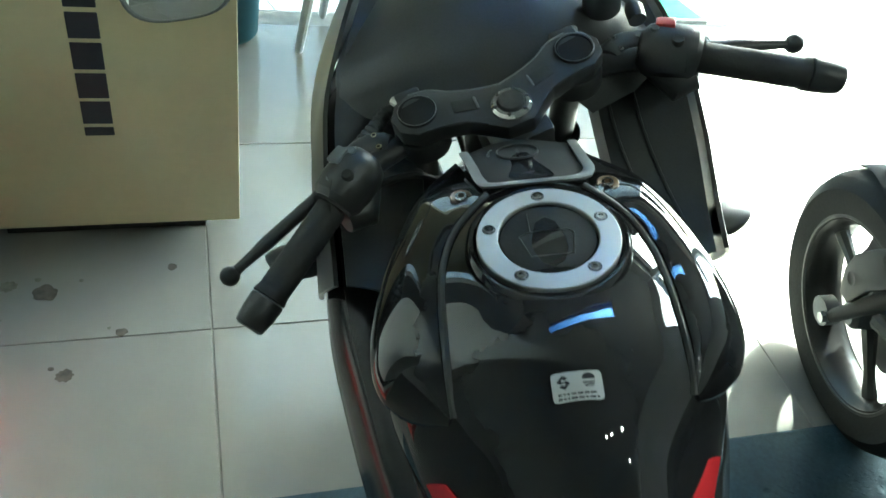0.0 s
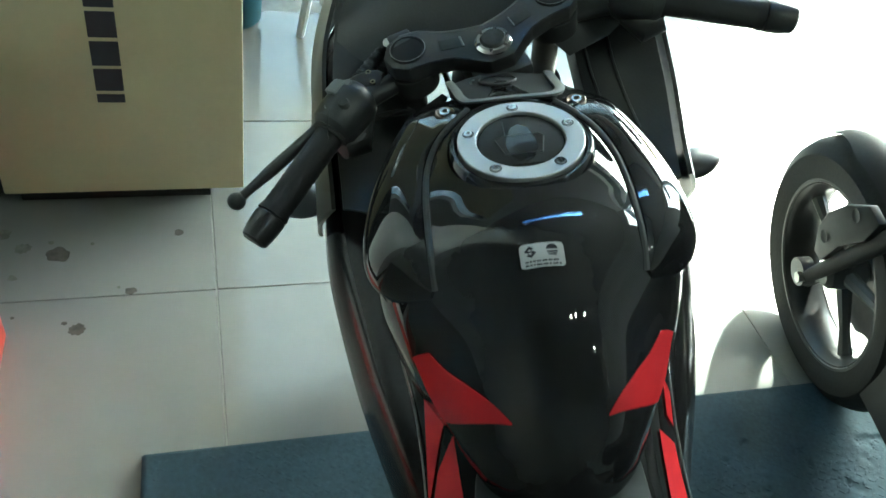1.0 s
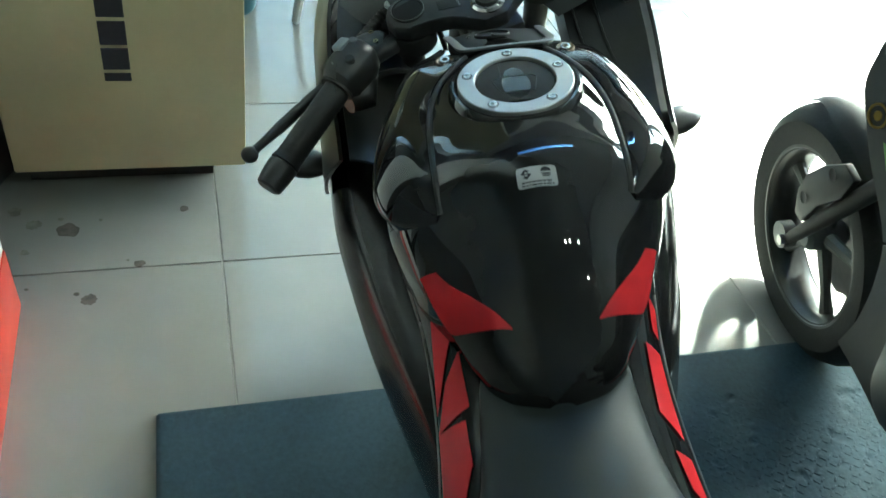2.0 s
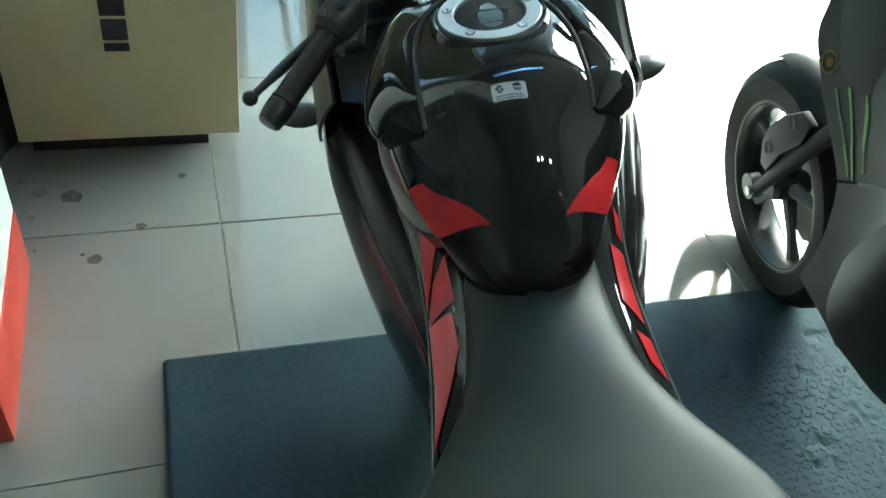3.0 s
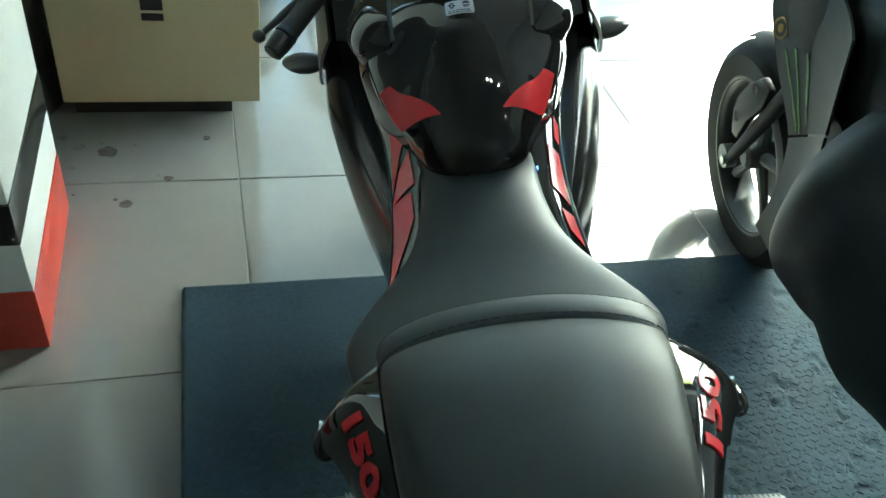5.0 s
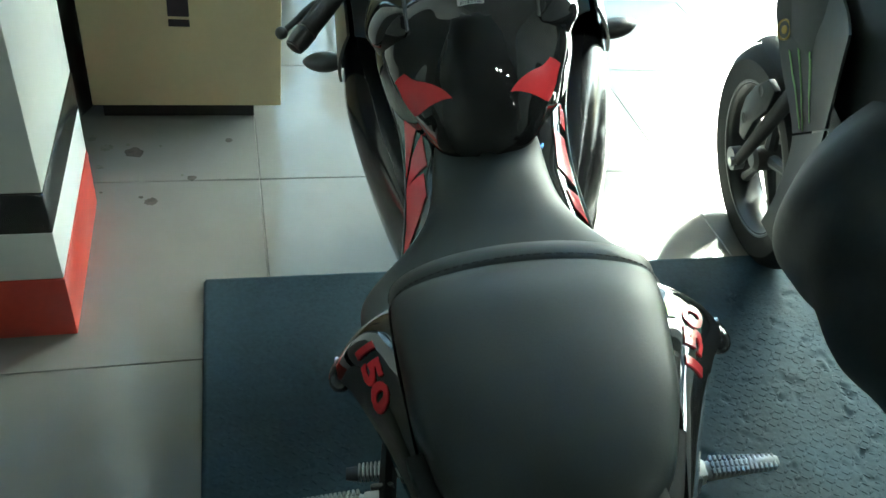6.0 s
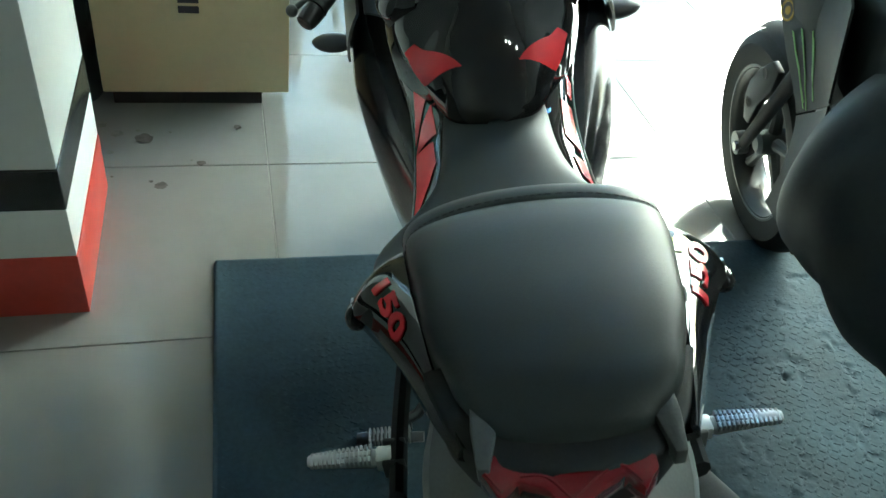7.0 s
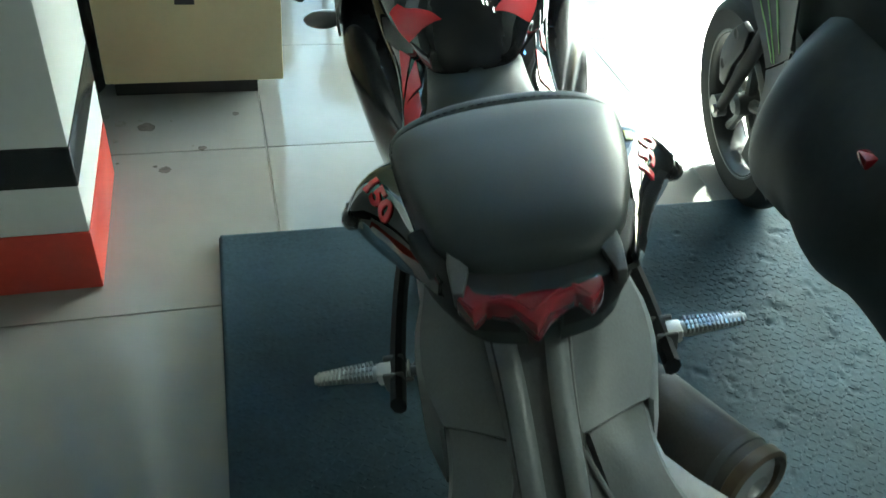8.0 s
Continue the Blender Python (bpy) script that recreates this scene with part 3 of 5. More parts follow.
inner = curve([(CX + x, y, 0) for x, y in ((-0.0510, 0.783), (-0.0455, 0.740), (-0.0405, 0.700), (-0.0385, 0.6935), (-0.034, 0.6915), (-0.01, 0.6900), (0.02, 0.6900), (0.034, 0.6915), (0.0415, 0.697), (0.0450, 0.705), (0.0465, 0.740), (0.0470, 0.787))], 60)
part("cover_trim", laid(sheet([[tuple(a + (b - a) * v + np.array((0, 0, 0.0005 + 0.0008 * math.sin(math.pi * v)))) for v in (0.0, 0.2, 0.5, 0.8, 1.0)] for a, b in zip(outer, inner)], thick=-0.003)), "trim", bike, "grey satin trim round the key panel")
lock = part("key_lock", laid(turned([(0.0185, 0.0012), (0.0192, 0.0022), (0.0202, 0.0012), (0.0202, -0.004)], 40, at=(-0.010, 0.772, 0.0))), "cast", plate, "black key barrel surround")
part("key_slot", laid(box(-0.0112, -0.0088, 0.766, 0.778, -0.001, 0.0016)), "rubber", lock)
for k in range(4):
    a = radians(150 + 12 * k)
    part("print", laid(box(-0.011 + 0.028 * math.cos(a), -0.0085 + 0.028 * math.cos(a), 0.7695 + 0.026 * math.sin(a), 0.7705 + 0.026 * math.sin(a) + 0.002, 0.0002, 0.0008)), "plastic_grey", plate)

# steering: forks, yoke and bars, turned to the left
H = Matrix.Translation((-0.006, 0.850, 0.868)) @ pose(0, 0, 0, 13, 0, 0) @ pose(0, 0, 0, 0, -5, 0) @ pose(0, 0, 0, 0, 0, 17)
half = [(0.0, 0.033), (0.022, 0.038), (0.048, 0.048), (0.070, 0.062), (0.090, 0.0655), (0.108, 0.058), (0.118, 0.040), (0.114, 0.020), (0.098, 0.008), (0.074, 0.006), (0.048, -0.001), (0.030, -0.014), (0.014, -0.027)]
outline = half + [(-x, y) for x, y in half[:0:-1]]
yoke = part("top_yoke", moved(slab(outline, -0.022, -0.002, 0.002), H), "cast", bike, "black cast top yoke")
for side in (1, -1):
    # dark plates put the shade of the yoke's openings into colour
    slot = [(side * x, y) for x, y in ((0.030, 0.010), (0.056, 0.017), (0.054, 0.033), (0.030, 0.027))][::side]
    part("slot_shade", moved(slab(slot, -0.010, -0.0012, 0.0006), H), "rubber", yoke, "dark plate drawn as a shaded recess in the yoke")
    # pale tubes paint the highlights along the slot's and the yoke's edges
    part("slot_wall", moved(tube([(side * 0.031, 0.011, -0.0012), (side * 0.030, 0.027, -0.0012)], 0.0013, 6), H), "edge", yoke)
    part("yoke_ridge", moved(tube(curve([(side * x, y - 0.0015, -0.002) for x, y in half[:5]], 20), 0.0010, 6), H), "edge", yoke)
    part("yoke_ridge", moved(tube(curve([(side * x * 0.985, y + 0.001, -0.002) for x, y in half[8:12]], 14), 0.0011, 6), H), "lidm", yoke)
    part("pinch_bolt", moved(tube([(side * 0.100, 0.062, -0.010), (side * 0.106, 0.073, -0.010)], [0.0058, 0.0045], 10), H), "alloy", yoke)
    part("pinch_lug", moved(box(side * 0.090 - 0.014, side * 0.090 + 0.014, 0.060, 0.074, -0.019, -0.003, 0.003), H), "cast", yoke)
part("stem_nut", moved(turned([(0.0135, 0.002), (0.0150, 0.005), (0.0185, 0.005), (0.0212, 0.002), (0.0215, -0.004)], 36, at=(0, -0.002, 0)), H), "chrome", bike, "chrome steering stem nut")
for k in range(6):
    a = k * math.pi / 3
    part("notch", moved(box(0.0172 * math.cos(a) - 0.0018, 0.0172 * math.cos(a) + 0.0018, 0.0172 * math.sin(a) - 0.0038, 0.0172 * math.sin(a) - 0.0002, 0.0035, 0.0056, 0.0004, 1), H), "steel", bike)
part("stem_cap", moved(turned([(0, 0.008), (0.0125, 0.008), (0.0140, 0.006), (0.0142, -0.002)], 32, at=(0, -0.002, 0)), H), "rubber", bike)
FX, FY = 0.0893, 0.0365
RAKE = Vector((0.0, 0.39, -0.92))
for s in (1, -1):
    crown = H @ Vector((s * FX, FY, -0.002))
    part("fork_tube", tube([crown + RAKE * d for d in (0.0, 0.018, 0.020, 0.155, 0.60)], [0.0205, 0.0205, 0.0165, 0.0165, 0.0165], 24), "cast", bike)
    part("lower_clamp", tube([crown + RAKE * d for d in (0.165, 0.168, 0.197, 0.200)], [0.020, 0.026, 0.026, 0.020], 24), "cast", bike)
    part("fork_cap", moved(turned([(0, 0.0005), (0.0170, 0.0005), (0.0178, 0.0018), (0.0196, 0.0018), (0.0204, 0.0), (0.0206, -0.004)], 32, at=(s * FX, FY, 0.0)), H), "matt", bike)
    part("fork_rim", moved(turned([(0.0196, 0.0019), (0.0200, 0.0024), (0.0205, 0.0017)], 40, at=(s * FX, FY, 0.0)), H), "trim", bike)
    part("bar_clamp", moved(turned([(0.0166, -0.026), (0.028, -0.026), (0.0295, -0.029), (0.0295, -0.050), (0.0166, -0.052)], 28, at=(s * FX, FY, 0.0)), H), "cast", bike)
    a, b = Vector((s * 0.2050, -0.017, -0.0240)), Vector((s * 0.3256, -0.0986, -0.0458))
    way = (b - a).normalized()
    bar = [Vector((s * 0.112, 0.034, -0.038)), Vector((s * 0.150, 0.018, -0.030)), a, b]
    part("handlebar", moved(tube(curve(bar, 16), 0.0125, 14), H), "cast", bike)
    g = [a.lerp(b, t) for t in np.linspace(-0.02, 0.76, 34)]
    part("grip", moved(tube(g, [0.0190 if k < 1 else 0.0176 if k == 32 else 0.0180 if k == 33 else 0.0160 + 0.0005 * (k % 2) for k in range(34)], 18), H), "rubber", bike, "black rubber grip")
    part("bar_end", moved(tube([a.lerp(b, t) for t in (0.765, 0.775, 0.79, 0.90, 0.985, 1.0)], [0.0125, 0.0172, 0.0180, 0.0172, 0.0150, 0.0105], 20), H), "cast", bike, "black bar end weight")
    pod = [a - way * d for d in (0.062, 0.055, 0.045, 0.020, 0.006, 0.0)]
    sw = part("switch_pod", moved(tube(pod, [0.016, 0.024, 0.0275, 0.0285, 0.0265, 0.021], 20, squash=1.12), H), "cast", bike, "black switch housing")
    part("pod_chin", moved(tube([a - way * 0.05 + Vector((0, -0.012, -0.016)), a - way * 0.028 + Vector((0, -0.020, -0.026)), a - way * 0.006 + Vector((0, -0.014, -0.018))], [0.014, 0.021, 0.013], 14), H), "cast", sw)
    part("pod_seam", moved(tube([tuple(a - way * 0.012 + Vector((0.027 * math.sin(k) * 0.55, 0.027 * math.sin(k) * 0.83, 0.0305 * math.cos(k)))) for k in np.linspace(-1.5, 1.5, 16)], 0.0008, 5), H), "rubber", sw)
    part("switch", moved(moved(box(-0.010, 0.010, -0.008, 0.008, 0, 0.009, 0.002), Matrix.Translation(a - way * 0.030 + Vector((0, 0.012, 0.024))) @ pose(0, 0, 0, -14, 0, s * -34)), H), "paint_red" if s > 0 else "plastic_grey", sw, "dull red stop switch" if s > 0 else "")
    for d, up, w, mat in ((0.010, 0.004, 0.0052, "plastic_grey"), (0.030, -0.013, 0.0065, "rubber"), (0.046, 0.002, 0.005, "plastic_grey")):
        q = a - way * d
        part("button", moved(turned([(0, 0.003), (w * 0.8, 0.003), (w, 0.001), (w, -0.008)], 20, at=(q.x, q.y + up, q.z + 0.0275)), H), mat, sw)
    part("grip_flange", moved(tube([a - way * 0.002, a + way * 0.003], 0.0215, 22), H), "rubber", bike)
    lev = [(s * 0.158, 0.040, -0.040), (s * 0.188, 0.036, -0.044), (s * 0.216, 0.022, -0.050), (s * 0.262, 0.010, -0.060), (s * 0.300, -0.001, -0.068), (s * 0.3345, -0.0128, -0.0732)]
    lever = part("lever", moved(tube(curve(lev, 20), [0.0095] * 5 + [0.0090] * 5 + [0.0082] * 5 + [0.0072, 0.0066, 0.006, 0.006, 0.006], 12, squash=0.8), H), "cast", bike, "black hand lever")
    ball = bmesh.new()
    bmesh.ops.create_uvsphere(ball, u_segments=18, v_segments=12, radius=0.0108, matrix=H @ Matrix.Translation(lev[-1]))
    part("lever_ball", ball, "cast", lever)
    perch = part("lever_perch", moved(tube(curve([(s * 0.128, 0.030, -0.034), (s * 0.142, 0.038, -0.034), (s * 0.160, 0.042, -0.036), (s * 0.176, 0.036, -0.040)], 8), [0.016, 0.019, 0.0185, 0.018, 0.017, 0.0155, 0.014, 0.011], 16), H), "cast", bike, "black lever perch")
    part("pivot_bolt", moved(turned([(0, 0.003), (0.0050, 0.003), (0.0062, 0.001), (0.0064, -0.016)], 18, at=(s * 0.168, 0.041, -0.024)), H), "plastic_grey", perch)
    for dy in (0.0, 0.017):
        part("clamp_bolt", moved(turned([(0, 0.0005), (0.0016, 0.0005), (0.0018, 0.0020), (0.0032, 0.0020), (0.0036, 0.0)], 14, at=(s * 0.139, 0.026 + dy, -0.0175)), H), "chrome", perch)
# cable adjuster and ribbed boot of the clutch, hose and reservoir of the brake
boot = [Vector((-0.112, 0.078, -0.026)), Vector((-0.132, 0.064, -0.029)), Vector((-0.160, 0.046, -0.034))]
part("cable_boot", moved(tube(curve(boot, 18), [0.0062 + 0.0045 * k / 17 + 0.0012 * (k % 2) for k in range(18)], 12), H), "rubber", bike, "ribbed rubber clutch cable boot")
part("brake_reservoir", moved(turned([(0, 0.03), (0.019, 0.03), (0.021, 0.026), (0.021, -0.004), (0, -0.004)], 28, at=(0.150, 0.092, -0.012)), H), "cast", bike, "black brake fluid reservoir")
part("cap_label", moved(turned([(0.0165, 0.031), (0.0185, 0.031), (0.0185, 0.0296)], 24, at=(0.150, 0.092, -0.012)), H), "plastic_grey", bike)
part("lever_tip", moved(tube([(0.176, 0.058, -0.020), (0.180, 0.074, -0.018), (0.181, 0.084, -0.018)], [0.010, 0.0105, 0.006], 14), H), "cast", bike)
part("ignition_lock", moved(box(-0.036, 0.036, -0.034, 0.040, -0.090, -0.021, 0.010), H), "cast", bike, "black ignition lock body")
stem = H @ Vector((0, 0.012, -0.02))
part("lower_yoke", tube([H @ Vector((x, FY if abs(x) > 0.05 else 0.02, -0.002)) + RAKE * 0.183 for x in (-FX, -0.03, 0.03, FX)], [0.017, 0.022, 0.022, 0.017], 14), "cast", bike)
part("steering_head", tube([stem + RAKE * d for d in (0.0, 0.03, 0.05, 0.14, 0.16)], [0.030, 0.036, 0.046, 0.046, 0.036], 20), "cast", bike)
part("frame_spar", box(-0.075, 0.063, 0.800, 0.905, 0.58, 0.755, 0.014), "cast", bike, "black frame head")
for pts in ([(0.13, 0.06, -0.03), (0.10, 0.10, -0.06), (0.04, 0.10, -0.12), (0.02, 0.08, -0.22)], [(-0.160, 0.046, -0.034), (-0.112, 0.078, -0.026), (-0.06, 0.100, -0.06), (-0.03, 0.08, -0.22)], [(-0.19, 0.0, -0.040), (-0.15, 0.010, -0.055), (-0.125, 0.02, -0.07), (-0.07, 0.045, -0.15)]):
    part("cable", moved(tube(curve(pts, 20), 0.0042, 8), H), "rubber", bike)

# fairing: outer shells, inner panels, screen and instrument
OUT = [(0.36, 0.122, 0.48), (0.45, 0.142, 0.50), (0.53, 0.168, 0.52), (0.62, 0.196, 0.535), (0.70, 0.215, 0.55), (0.80, 0.234, 0.575), (0.90, 0.240, 0.60), (1.0, 0.243, 0.63), (1.10, 0.240, 0.67), (1.22, 0.20, 0.70), (1.32, 0.12, 0.72), (1.36, 0.03, 0.73)]
NECK = [(0.36, 0.080), (0.45, 0.090), (0.53, 0.095), (0.62, 0.100), (0.70, 0.110), (0.80, 0.135), (0.90, 0.165), (1.0, 0.19), (1.10, 0.20), (1.22, 0.16), (1.32, 0.08), (1.36, 0.02)]
TOPZ = [(0.36, 0.56), (0.45, 0.59), (0.53, 0.605), (0.62, 0.62), (0.70, 0.635), (0.80, 0.655), (0.95, 0.70), (1.10, 0.74), (1.22, 0.74), (1.36, 0.75)]
COWL = [(0.745, 0.735), (0.80, 0.755), (0.88, 0.80), (0.95, 0.845), (1.0, 0.875), (1.10, 0.90), (1.22, 0.90), (1.36, 0.82)]
BROW = [(0.745, 0.193), (0.88, 0.198), (0.93, 0.194), (1.01, 0.170), (1.10, 0.147), (1.22, 0.12), (1.36, 0.03)]
INNER = [(0.745, 0.128), (0.80, 0.117), (0.86, 0.110), (0.93, 0.103), (1.0, 0.096), (1.2, 0.09)]
LOWZ = [(0.36, 0.24), (0.45, 0.20), (0.62, 0.16), (0.80, 0.19), (0.92, 0.29), (1.0, 0.53), (1.10, 0.662), (1.22, 0.692), (1.36, 0.71)]


def fairing(s):
    rows = []
    for y in np.linspace(0.36, 1.36, 60):
        w, zm = spl(OUT, y)
        zt, zl = spl(TOPZ, y), spl(LOWZ, y)
        xt = spl(NECK, y)
        tuck = 0.45 - 0.37 * min(1.0, max(0.0, (y - 0.92) / 0.08))
        row = [(s * (w - (w - xt) * v), y, zm + (zt - zm) * (1 - (1 - v) ** 5)) for v in np.linspace(0, 1, 18)]
        low = [(s * w * (1 - tuck * v**1.7), y, zm + (zl - zm) * v) for v in np.linspace(0.08, 1, 12)]
        rows.append(low[::-1] + row)
    part("side_fairing", sheet(rows, thick=s * -0.006), "satin", bike, "glossy black side fairing", sharp=50)
    rows, inner = [], []
    for y in np.linspace(0.745, 1.36, 36):
        w, zm = spl(OUT, y)
        zt = spl(COWL, y)
        edge = spl(BROW, y)
        lag = 0.115 * max(0.0, 1 - (y - 0.745) / 0.35)
        row = [(s * (spl(OUT, y + lag * (1 - v))[0] + 0.008 - (w - edge) * v**1.6), y + lag * (1 - v), zm + 0.03 + (zt - zm - 0.03) * v) for v in np.linspace(0, 1, 10)]
        rows.append(row)
        if y < 1.2:
            inner.append([(s * (edge - (edge - spl(INNER, y)) * v), y, zt - 0.002 - 0.035 * v**1.5) for v in np.linspace(0, 1, 8)] + [(s * (spl(INNER, y) + 0.004), y, zt - 0.10)])
    cowl = part("upper_cowl", sheet(rows, thick=s * -0.005), "lidm", bike, "satin black upper cowl", sharp=50)
    panel = part("inner_cowl", sheet(inner, thick=0.004), "cast", bike, "black inner cowl panel")
    crease = [inner[i][k] for i, k in ((1, 2), (4, 3), (8, 4), (12, 4), (17, 3), (22, 2))]
    part("crease", tube(curve([(x, y, z + 0.001) for x, y, z in crease], 20), 0.0025, 6), "lidm", panel)
    crease = [inner[i][k] for i, k in ((3, 5), (8, 6), (14, 6))]
    part("crease", tube(curve([(x, y, z + 0.001) for x, y, z in crease], 20), 0.0022, 6), "lidm", panel)
    lamp = part("indicator", tube([(s * x - 0.004, 0.905 + 0.35 * (x - 0.235), 0.605) for x in (0.228, 0.240, 0.252, 0.266, 0.282, 0.298, 0.310, 0.318, 0.322)], [0.007, 0.012, 0.021, 0.027, 0.028, 0.024, 0.017, 0.009, 0.002], 18, squash=0.62), "cast", bike, "black front turn signal")


both(fairing)
part("windscreen", sheet([[(w * math.sin(a), y + 0.05 * math.cos(a), z + 0.035 * math.cos(a)) for a in np.linspace(-1.4, 1.4, 21)] for y, z, w in ((1.06, 1.02, 0.09), (1.09, 1.0, 0.105), (1.14, 0.95, 0.12), (1.22, 0.88, 0.125))], thick=0.003), "smoke", bike, "dark smoked windscreen")
dash = part("dash_panel", sheet([[(w * u - 0.01, y, z - 0.045 * abs(u) ** 2.5) for u in np.linspace(-1, 1, 25)] for y, z, w in ((0.905, 0.852, 0.10), (0.92, 0.865, 0.15), (0.94, 0.880, 0.180), (0.97, 0.898, 0.178), (1.01, 0.910, 0.166), (1.06, 0.915, 0.150), (1.12, 0.91, 0.136), (1.18, 0.895, 0.12))], thick=0.004), "cast", bike, "smooth black dash cover")
part("print", box(-0.020, 0.010, 0.979, 0.984, 0.899, 0.9015), "plastic_grey", dash)
for s in (1, -1):
    stem = part("mirror_stem", tube(curve([(s * 0.16, 1.10, 0.90), (s * 0.22, 1.07, 0.96), (s * 0.29, 1.02, 1.0)], 10), 0.009, 10), "plastic", bike)
    shell = [(math.copysign(abs(math.cos(a)) ** 0.7, math.cos(a)), math.copysign(abs(math.sin(a)) ** 0.7, math.sin(a))) for a in np.linspace(0, 2 * math.pi, 32, endpoint=False)]
    mm = Matrix.Translation((s * 0.345, 0.985, 0.965)) @ pose(0, 0, 0, 82, s * 8, s * 10)
    mir = part("mirror", moved(sheet([[(0.065 * k * x, 0.038 * k * y, z) for x, y in shell] for k, z in ((0.5, -0.026), (0.85, -0.018), (1.0, 0.0), (0.98, 0.005), (0.93, 0.005), (0.91, 0.001))], closed=True), mm), "plastic", bike, "black rear-view mirror")
    part("mirror_glass", moved(slab([(0.060 * x, 0.035 * y) for x, y in shell], -0.002, 0.002), mm), "mirror", mir)

# side panels under tank and seat
PANEL = [(0.14, 0.127, 0.672, 0.60), (0.18, 0.128, 0.677, 0.60), (0.25, 0.122, 0.690, 0.59), (0.32, 0.116, 0.700, 0.58), (0.40, 0.1135, 0.712, 0.58), (0.48, 0.1185, 0.737, 0.60), (0.56, 0.134, 0.760, 0.62), (0.60, 0.142, 0.768, 0.64)]


def panel_point(s, y, x, lift=0.0):
    """The panel's upper face at a distance x from the middle."""
    w, zt, zl = spl(PANEL, y)
    k = (x - w + 0.048) / 0.048
    return (CX + s * (x + 0.3 * lift), y, zt + 0.010 - 0.034 * k * abs(k) + lift)


def side_panel(s):
    rows, line = [], []
    for y in np.linspace(0.14, 0.60, 34):
        w, zt, zl = spl(PANEL, y)
        row = [panel_point(s, y, w - 0.048 + 0.048 * k) for k in np.linspace(0, 0.97, 10)]
        row += [(CX + s * (w - 0.012 * k * k), y, zt - 0.026 + (zl - zt + 0.026) * k) for k in np.linspace(0, 1, 8)]
        rows.append(row)
        line.append(panel_point(s, y, w - 0.0016, 0.0004))
    pan = part("side_panel", sheet(rows, thick=s * -0.005), "gloss", bike, "glossy black side panel")
    part("edge_line", tube(line[2:-8], 0.0011, 6), "trim", pan, "thin grey edge line")

    def strip(corners):
        a, b, c, d = [Vector((*p, 0)) for p in corners]
        out = []
        for u in np.linspace(0, 1, 12):
            out.append([panel_point(s, p.x, p.y, 0.0014) for p in [a.lerp(b, u).lerp(d.lerp(c, u), t) for t in np.linspace(0, 1, 10)]])
        part("red_flash", sheet(out, thick=0.0006), "red", pan, "red flash decal")

    left = (((0.488, 0.106), (0.459, 0.087), (0.437, 0.096), (0.393, 0.1095)), ((0.415, 0.099), (0.438, 0.083), (0.384, 0.079), (0.374, 0.1095)), ((0.3738, 0.1095), (0.372, 0.084), (0.328, 0.082), (0.302, 0.111)), ((0.3018, 0.111), (0.3278, 0.083), (0.297, 0.093), (0.240, 0.118)))
    right = (((0.430, 0.093), (0.424, 0.106), (0.339, 0.106), (0.360, 0.088)), ((0.480, 0.108), (0.470, 0.113), (0.440, 0.109), (0.446, 0.104)), ((0.324, 0.093), (0.320, 0.107), (0.275, 0.112), (0.290, 0.098)))
    for corners in left if s < 0 else right:
        strip(corners)


both(side_panel)

# seats
SEAT = [(-0.01, 0.10, 0.745, 0.80), (0.02, 0.118, 0.745, 0.795), (0.05, 0.139, 0.742, 0.782), (0.075, 0.149, 0.740, 0.772), (0.10, 0.153, 0.737, 0.764), (0.13, 0.149, 0.731, 0.756), (0.165, 0.135, 0.722, 0.749), (0.21, 0.112, 0.710, 0.744), (0.26, 0.090, 0.700, 0.744), (0.32, 0.077, 0.700, 0.744), (0.36, 0.073, 0.708, 0.742), (0.385, 0.070, 0.722, 0.742), (0.402, 0.066, 0.734, 0.744), (0.412, 0.060, 0.734, 0.742)]
rows = []
for y in np.linspace(-0.01, 0.412, 44):
    w, ze, zt = spl(SEAT, y)
    row = [(CX - w * 0.80, y, ze - 0.045), (CX - w * 0.96, y, ze - 0.02), (CX - w * 0.99, y, ze - 0.008)]
    for a in np.linspace(-90, 90, 33):
        c, q = math.cos(radians(a)), math.sin(radians(a))
        row.append((CX + w * q, y, ze + (zt - ze) * max(c, 0) ** 0.65))
    rows.append(row + [(CX + w * 0.99, y, ze - 0.008), (CX + w * 0.96, y, ze - 0.02), (CX + w * 0.80, y, ze - 0.045)])
part("rider_seat", sheet(rows), "leather", bike, "black vinyl rider seat", sharp=80)


def cushion_row(y, w, z_edge, z_top, power=0.38, n=41, bow=0.0, mid=0.0, skirt=0.05):
    row = [(-w * 0.94, y, z_edge - skirt), (-w, y, z_edge - 0.24 * skirt)]
    for a in np.linspace(-90, 90, n):
        c, q = math.cos(radians(a)), math.sin(radians(a))
        u = math.copysign(abs(q) ** 0.9, q)
        row.append((w * u, y + bow * (1 - u * u), z_edge + (z_top - z_edge) * max(c, 0) ** power))
    row += [(w, y, z_edge - 0.24 * skirt), (w * 0.94, y, z_edge - skirt)]
    return [(x + mid, b, z) for x, b, z in row]


PILLION = [(-0.263, 0.012, 0.916, 0.932), (-0.259, 0.031, 0.916, 0.939), (-0.248, 0.049, 0.915, 0.945), (-0.231, 0.062, 0.912, 0.950), (-0.206, 0.071, 0.907, 0.953), (-0.184, 0.078, 0.902, 0.954), (-0.133, 0.087, 0.891, 0.951), (-0.09, 0.0935, 0.879, 0.943), (-0.062, 0.097, 0.870, 0.930), (-0.0505, 0.098, 0.866, 0.922)]
